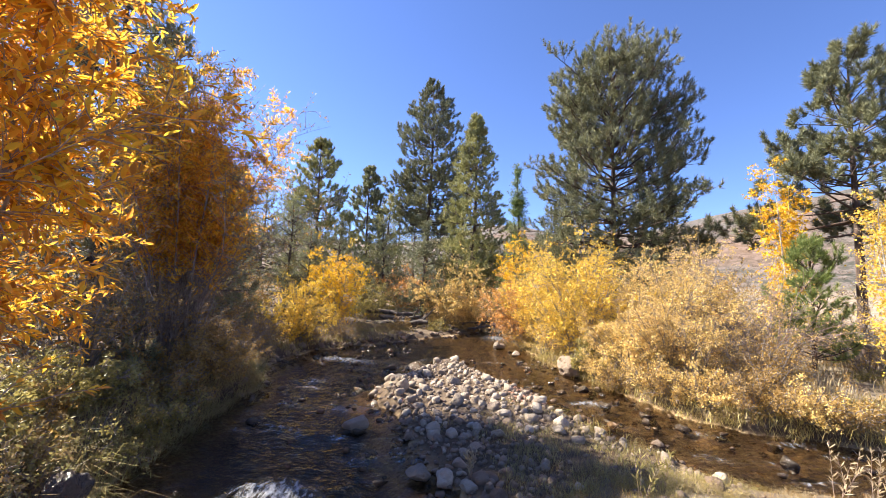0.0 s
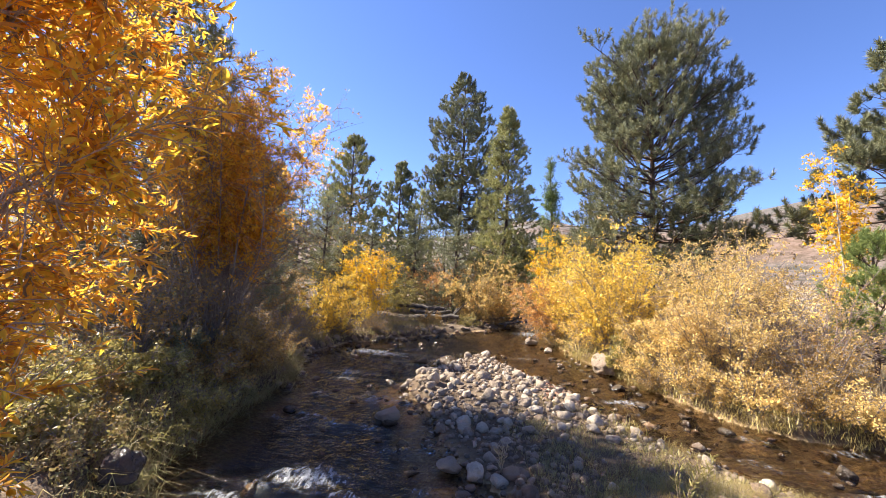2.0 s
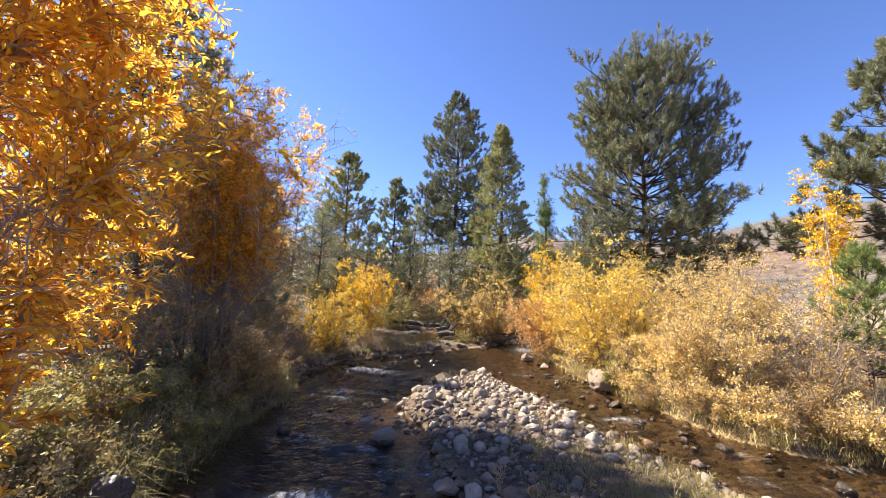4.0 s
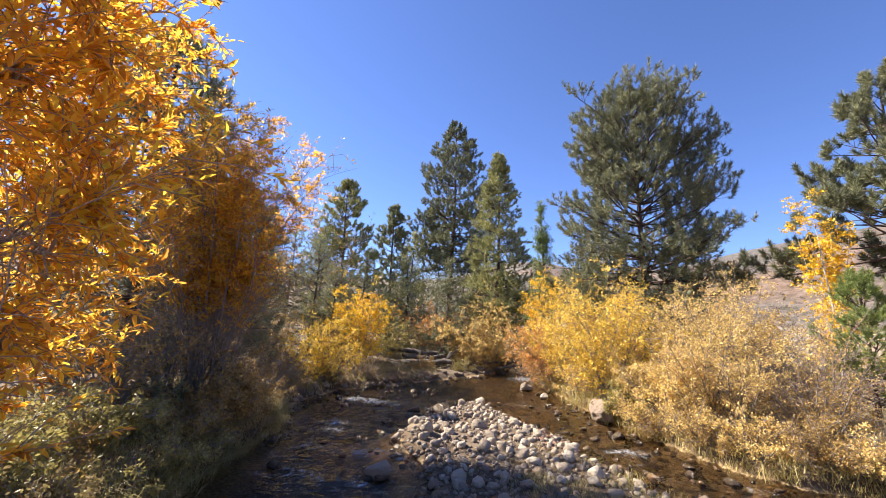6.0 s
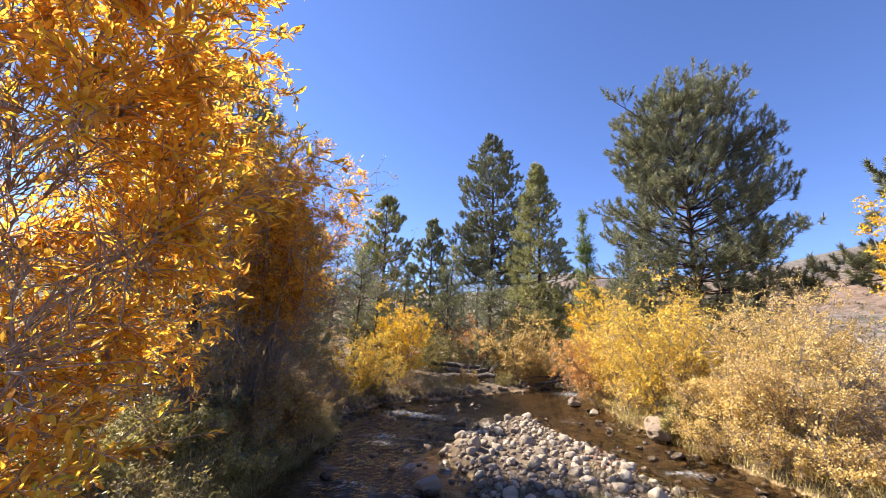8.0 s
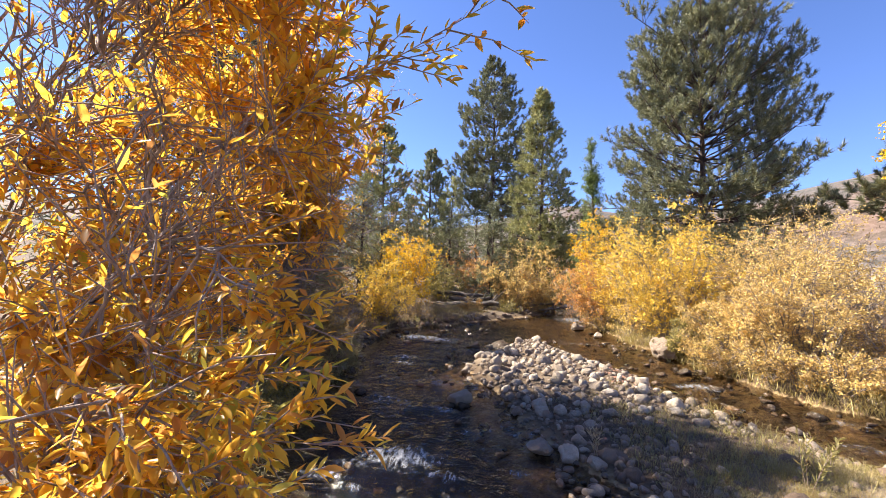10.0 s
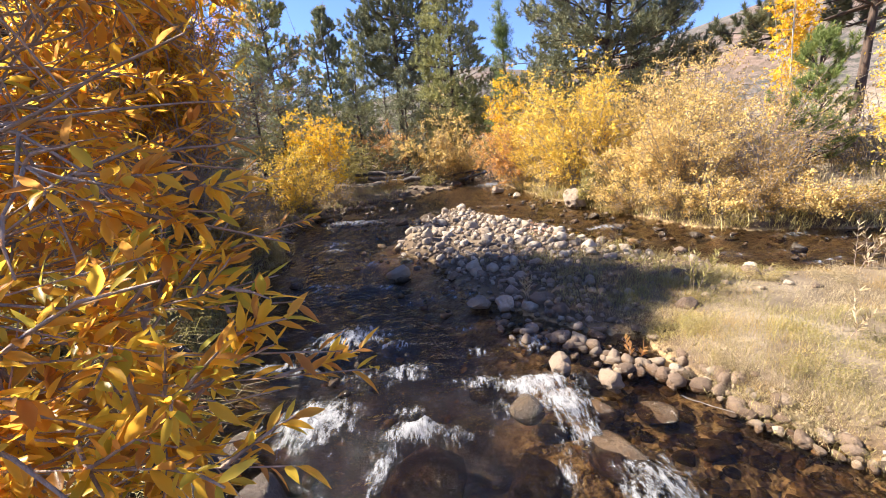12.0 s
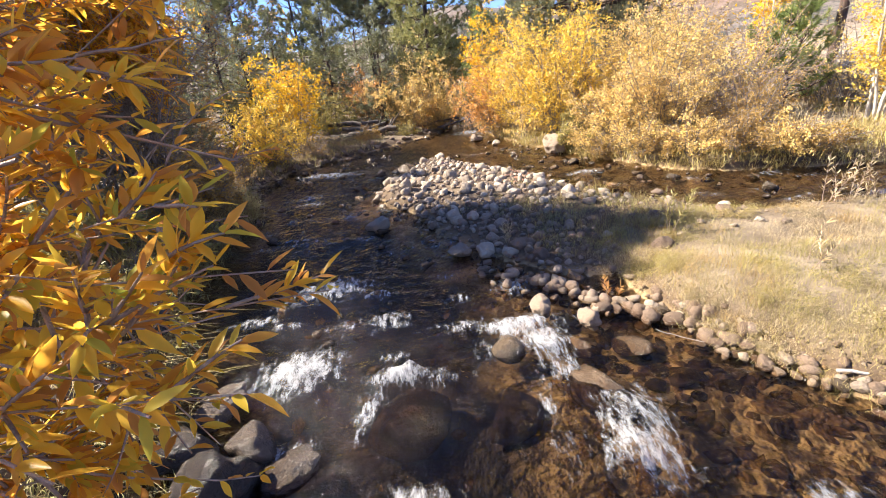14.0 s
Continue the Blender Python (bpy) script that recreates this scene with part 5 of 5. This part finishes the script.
def cobbles(name, label, spots, sizes, meshes, seed, kind="stuff"):
    """Many small stones joined into one object."""
    r = random.Random(seed)
    s = Shape()
    src = []
    for me in meshes:
        v = np.empty(len(me.vertices) * 3)
        me.vertices.foreach_get("co", v)
        src.append((v.reshape(-1, 3), np.array([p.vertices[:] for p in me.polygons])))
    for p in spots:
        v, f = src[r.randrange(len(src))]
        k = r.choice(sizes) * r.uniform(0.8, 1.2)
        m = np.array(pose(0, 0, 0, r.uniform(-15, 15), r.uniform(-15, 15), r.uniform(0, 360)).to_3x3())
        s.add(v @ m.T * k + p + np.array([0, 0, 0.1 * k]), f)
    ob = part(name, s, meshes[0].materials[0], smooth=True)
    return tagged(ob, label, "stones", kind=kind)


SMALL = [stone_mesh("pebble", 400 + i, M_GRAVEL, 1, 0.6) for i in range(6)]
SMALLWET = [stone_mesh("wet_pebble", 420 + i, M_BEDROCK, 1, 0.6) for i in range(6)]
cobbles("pebbles", "small pebbles between the larger stones of the bar", np.concatenate([scatter(1500, -1.7, 3.0, 6.6, 12.9, rng, -0.15, 3), scatter(480, -0.8, 1.5, 4.2, 6.6, rng, -0.2, 3), scatter(120, 1.5, 3.6, 4.2, 6.6, rng, -0.2, 3), scatter(60, 0.9, 3.0, 1.2, 4.2, rng, -0.2, 0.1)]), (0.05, 0.07, 0.1, 0.14), SMALL, 1)
cobbles("pebbles", "fine gravel along the edge of the meadow", scatter(500, 0.8, 3.0, 1.2, 4.3, rng, -0.15, 0.22), (0.025, 0.035, 0.05), SMALL, 4)
M_RED = rock_material("red_gravel", [(0.0, (0.20, 0.10, 0.065)), (0.6, (0.33, 0.17, 0.105)), (1.0, (0.42, 0.26, 0.18))])
cobbles("pebbles", "reddish gravel on the back of the bar", scatter(170, 1.3, 2.3, 8.2, 9.8, rng, -0.2, 3), (0.05, 0.08, 0.11), [stone_mesh("red_pebble", 440 + i, M_RED, 1, 0.6) for i in range(4)], 6)
cobbles("bed_stones", "brown stones on the stream bed", np.concatenate([scatter(900, 0.1, 3.0, 1.0, 4.6, rng, -3, -0.05), scatter(120, -2.6, 0.1, 1.0, 4.6, rng, -3, -0.05), scatter(500, 1.5, 7.5, 4.6, 14, rng, -3, -0.1)]) - np.array([0, 0, 0.04]), (0.08, 0.11, 0.15, 0.2), SMALLWET, 2)
cobbles("shore_stones", "stones along the far waterline", np.concatenate([scatter(260, -5.5, 2.0, 12.5, 22, rng, -0.35, 0.5), scatter(90, -5.2, -3.6, 7.5, 12.5, rng, -0.3, 0.2), scatter(70, 2, 8, 6.6, 16, rng, -0.9, -0.1)]), (0.12, 0.18, 0.26, 0.34), SMALL, 3)

# ---- grass ----


def grass(name, label, spots, per, height, width, mat, seed, lean=0.4, radius=0.09, drift=(0, 0)):
    r = np.random.default_rng(seed)
    p = np.repeat(spots, per, 0)
    p = p + np.concatenate([r.normal(size=(len(p), 2)) * radius, np.full((len(p), 1), -0.02)], 1)
    h = np.repeat(height * (0.5 + 0.9 * r.random(len(spots))), per)
    return tagged(part(name, blades(Shape(), p, h, width, r, lean, drift), mat), label, "grass", kind="stuff")


grass("grass", "brownish grass hanging over the shaded bank", np.concatenate([scatter(1300, -7, -2.4, 3.7, 9.8, rng, 0.0, 3.5), scatter(120, -7, -3.6, 1.0, 3.7, rng, 0.6, 3.5)]), 14, 0.20, 0.004, M_SHADEGRASS, 1, 0.9, 0.15, (0.3, -0.1))
grass("grass", "drooping grass fringe at the shaded waterline", scatter(520, -5.6, -2.3, 1.8, 10.5, rng, -0.03, 0.42), 26, 0.24, 0.0035, M_SHADEGRASS, 21, 1.3, 0.10, (0.6, -0.4))
grass("grass", "dry grass on the far bank", scatter(700, -9, -2, 9.5, 22, rng, 0.1, 4), 16, 0.2, 0.006, M_SHADEGRASS, 2, 0.8, 0.2)
grass("grass", "golden dry grass along the sunny bank", np.concatenate([scatter(900, 2.4, 11, 6.8, 16, rng, 0.05, 1.6), scatter(300, 2, 5, 14, 22, rng, 0.1, 1.6)]), 14, 0.26, 0.006, M_GREENGRASS, 3, 0.8, 0.2)
grass("grass", "dry grass on the sunny slope", scatter(900, 5, 22, 7, 24, rng, 1.6, 30), 14, 0.32, 0.010, M_DRY, 4, 0.5, 0.2)


def patchy(spots, scale, seed, floor):
    """Only the spots where a slow unevenness is above a floor."""
    return spots[ripple(spots[:, 0], spots[:, 1], scale, seed) > floor]


meadow = np.concatenate([scatter(2300, 1.2, 8.5, 0.6, 5.2, rng, 0.08, 9), scatter(500, 1.2, 3.4, 1.0, 4.6, rng, 0.04, 0.5)])
grass("grass", "short dry meadow grass on sandy soil", patchy(meadow, 2.1, 5.0, -0.1), 44, 0.055, 0.0009, M_DRY, 5, 1.1, 0.08)
grass("grass", "low olive grass in patches on the meadow", patchy(meadow, 1.7, 9.0, 0.3), 36, 0.06, 0.0010, M_GREENGRASS, 9, 1.1, 0.10)
grass("grass", "brown dry clumps on the meadow", patchy(scatter(300, 1.3, 6.5, 1.4, 5.0, rng, 0.05, 9), 1.9, 11.0, 0.0), 60, 0.12, 0.0009, M_BROWN, 26, 0.9, 0.07)
grass("grass", "green-tinged grass tufts on the meadow", patchy(scatter(850, 1.3, 6.5, 1.2, 5.0, rng, 0.12, 9), 1.4, 3.0, -0.05), 44, 0.12, 0.0010, M_OLIVE, 6, 0.7, 0.07)
grass("grass", "pinkish dry grass clumps on the meadow", patchy(scatter(520, 1.3, 6.5, 1.4, 5.0, rng, 0.06, 9), 1.5, 7.0, -0.15), 80, 0.11, 0.0008, M_DRY, 16, 0.8, 0.06)
grass("grass", "grass tufts between the stones of the bar", np.concatenate([scatter(30, -0.2, 3.4, 4.4, 8.2, rng, 0.2, 9), scatter(110, 0.7, 3.2, 4.6, 6.9, rng, 0.15, 9)]), 46, 0.15, 0.0024, M_SHADEGRASS, 7, 0.9, 0.09)
grass("grass", "dry grass hanging over the sunny bank's edge", scatter(420, 2.4, 9, 6.8, 17, rng, 0.0, 0.35), 26, 0.24, 0.004, M_GREENGRASS, 8, 1.1, 0.12, (-0.5, -0.3))

for i, (x, y, h, r, m) in enumerate([(2.0, 2.75, 0.24, 0.30, M_OLIVE), (1.6, 3.05, 0.16, 0.26, M_DRY), (1.75, 2.55, 0.15, 0.26, M_DRY), (2.35, 2.35, 0.20, 0.30, M_DRY), (1.65, 3.6, 0.16, 0.28, M_GREENGRASS),
                                     (2.6, 2.9, 0.22, 0.30, M_OLIVE), (2.9, 2.2, 0.20, 0.30, M_DRY), (2.25, 3.2, 0.16, 0.26, M_GREENGRASS), (3.1, 4.6, 0.24, 0.32, M_GREENGRASS), (2.5, 4.75, 0.3, 0.28, M_OLIVE),
                                     (3.7, 4.4, 0.22, 0.32, M_DRY), (4.5, 3.9, 0.24, 0.34, M_DRY), (1.45, 3.9, 0.14, 0.24, M_GREENGRASS), (2.1, 4.2, 0.18, 0.26, M_OLIVE)]):
    shrub("weed_clump", "low fluffy dry weed clump on the sandy meadow", x, y, h, r, 320 + i, m, M_DRY, stems=34, twigs=12, leaves=8, size=0.016, narrow=0.3, spread=1.0, trunk=0.0018, category="plant", group="weeds on the meadow", twig_len=0.5, twig=0.0011)

# scrub dotted over the far slope
_g = np.random.default_rng(31)
_p = scatter(1500, 7, 95, 13, 110, _g, 3, 200)
_i = np.repeat(np.arange(len(_p)), 26)
_s = 0.25 + 0.35 * _g.random(len(_p))
_o = unit(_g.normal(size=(len(_i), 3))) * np.array([1, 1, 0.7])
_o[:, 2] = np.abs(_o[:, 2])
tagged(part("scrub", small_leaves(Shape(), _p[_i] + _o * (_s[_i] * _g.random(len(_i)))[:, None], unit(_o + np.array([0, 0, 0.4])), _s[_i] * 0.5, _s[_i] * 0.16, _g), M_SCRUB), "grey-brown scrub dotted over the far slope", "scrub", kind="stuff")

# ---- small things ----


def log(name, label, a, b_, r0, r1, seed, mat=M_LOG, group="", stubs=3):
    """A fallen log or stick with broken stubs."""
    rng = np.random.default_rng(seed)
    a, b_ = np.array(a, float), np.array(b_, float)
    s = np.linspace(0, 1, 9)[:, None]
    line = a + (b_ - a) * s + rng.normal(size=(9, 3)) * np.linalg.norm(b_ - a) * 0.012
    root = thing(name, a, label, "log", group)
    part("stem", tubes(Shape(), line[None], r0, r1, 8), mat, root, smooth=True)
    for _ in range(stubs):
        p, d = on_lines(line[None], np.zeros(1, int), rng.uniform(0.2, 0.95, 1))
        st = curves(p, aside(d, rng) + d * 0.5, np.array([r0 * rng.uniform(3, 8)]), 4, rng, 0, 0.15)
        part("stub", tubes(Shape(), st, r1 * 0.6, r1 * 0.15, 5), mat, root)
    return root


JAM = [((-4.6, 20.2, 0.35), (-1.4, 19.4, 0.55), 0.14, 0.10), ((-4.3, 19.6, 0.2), (-1.9, 20.4, 0.75), 0.11, 0.07), ((-4.0, 20.6, 0.7), (-1.6, 20.0, 0.45), 0.12, 0.08),
       ((-3.4, 19.2, 0.1), (-2.6, 21.0, 0.9), 0.10, 0.06), ((-4.8, 20.9, 0.9), (-2.2, 20.7, 0.8), 0.13, 0.09), ((-2.3, 19.3, 0.1), (-1.5, 20.8, 0.9), 0.08, 0.05)]
for i, (p, q, r0, r1) in enumerate(JAM):
    log("driftwood_log", "weathered dark log in a jam at the stream's bend", p, q, r0, r1, 500 + i, M_LOG, "log jam")
for i, (p, q) in enumerate([((0.6, 21.0, 0.2), (2.0, 20.6, 0.45)), ((0.3, 21.6, 0.4), (1.8, 21.4, 0.55)), ((0.9, 20.8, 0.15), (1.7, 21.8, 0.6))]):
    log("driftwood_log", "dark stick lodged on the far shore", p, q, 0.06, 0.04, 520 + i, M_LOG, "log jam")
log("driftwood_stick", "pale bleached stick standing in the shaded grass", (-5.35, 5.6, 0.65), (-5.15, 5.45, 1.15), 0.035, 0.018, 530, M_PALE)
log("driftwood_stick", "pale bleached stick lying in the shaded grass", (-5.1, 5.6, 0.75), (-4.6, 5.9, 0.85), 0.03, 0.015, 531, M_PALE)
log("driftwood_stick", "thin bare branch leaning down the bank", (-4.2, 6.6, 0.95), (-4.55, 5.6, 0.55), 0.014, 0.006, 532, M_TWIG)
log("driftwood_stick", "dead pale branch above the brush", (-5.3, 10.2, 0.5), (-5.0, 10.6, 1.0), 0.03, 0.015, 533, M_PALE)
log("driftwood_stick", "thin dry stick across the edge cobbles", (1.02, 2.86, 0.10), (1.28, 2.64, 0.10), 0.004, 0.003, 534, M_TWIG, stubs=0)
log("driftwood_stick", "bleached stick on the sandy edge", (1.85, 2.2, 0.10), (2.3, 1.95, 0.12), 0.012, 0.007, 535, M_PALE, stubs=1)
log("fallen_log", "bleached fallen log on the dry slope", (11.0, 12.5, 1.3), (14.5, 12.0, 1.6), 0.13, 0.09, 536, M_PALE)
log("fallen_log", "grey fallen log on the dry slope", (12.0, 9.4, 1.0), (15.0, 10.6, 1.3), 0.11, 0.08, 537, M_LOG)


def shoots(x, y, n, height, seed, label, leaf):
    """A few upright leafy shoots."""
    rng = np.random.default_rng(seed)
    base = spot(x, y, 0.02)
    root = thing("willow_shoot", base, label, "plant", "young shoots on the meadow")
    p0 = base + np.concatenate([rng.normal(size=(n, 2)) * 0.05, np.zeros((n, 1))], 1)
    P = curves(p0, np.stack([rng.normal(size=n) * 0.18, rng.normal(size=n) * 0.18, np.ones(n)], 1), height * (0.7 + 0.5 * rng.random(n)), 7, rng, 0.01, 0.05)
    for line in P:
        part("stem", tubes(Shape(), line[None], 0.004, 0.0015, 4), M_WILLOW, root)
    li = np.repeat(np.arange(n), 22)
    lp, ld = on_lines(P, li, 0.2 + 0.8 * rng.random(len(li)))
    lw = unit(ld * 0.9 + 0.8 * aside(ld, rng))
    ll = 0.075 * (0.6 + 0.6 * rng.random(len(lp)))
    tagged(part("foliage", long_leaves(Shape(), lp, lw, ll, ll * 0.17, rng), leaf, root), kind="stuff")


shoots(2.05, 4.35, 4, 0.50, 601, "green-yellow willow shoots at the shade's edge", M_OLIVE)
shoots(2.45, 4.7, 3, 0.42, 602, "green-yellow willow shoots at the shade's edge", M_OLIVE)
shoots(4.3, 4.6, 5, 0.55, 603, "dry leafy stems beside the side channel", M_DRY)
shoots(4.8, 4.7, 5, 0.55, 604, "dry leafy stems beside the side channel", M_DRY)
shoots(5.6, 4.6, 6, 0.70, 605, "yellow-green leafy stems beside the side channel", M_OLIVE)
shoots(6.1, 4.2, 6, 0.70, 606, "yellow-green leafy stems beside the side channel", M_OLIVE)
shoots(2.6, 3.1, 3, 0.40, 607, "thin dry weeds on the meadow", M_DRY)
shoots(3.1, 2.6, 4, 0.35, 608, "thin dry weeds on the meadow", M_GREENGRASS)
shoots(2.4, 2.2, 4, 0.30, 609, "thin dry weeds on the meadow", M_GREENGRASS)
shoots(1.05, 3.65, 4, 0.22, 610, "small reddish weed among the cobbles", M_RUST)
shoots(3.9, 3.4, 4, 0.40, 611, "thin dry weeds on the meadow", M_DRY)
shoots(0.35, 5.0, 4, 0.35, 612, "dry weed on the gravel bar", M_DRY)
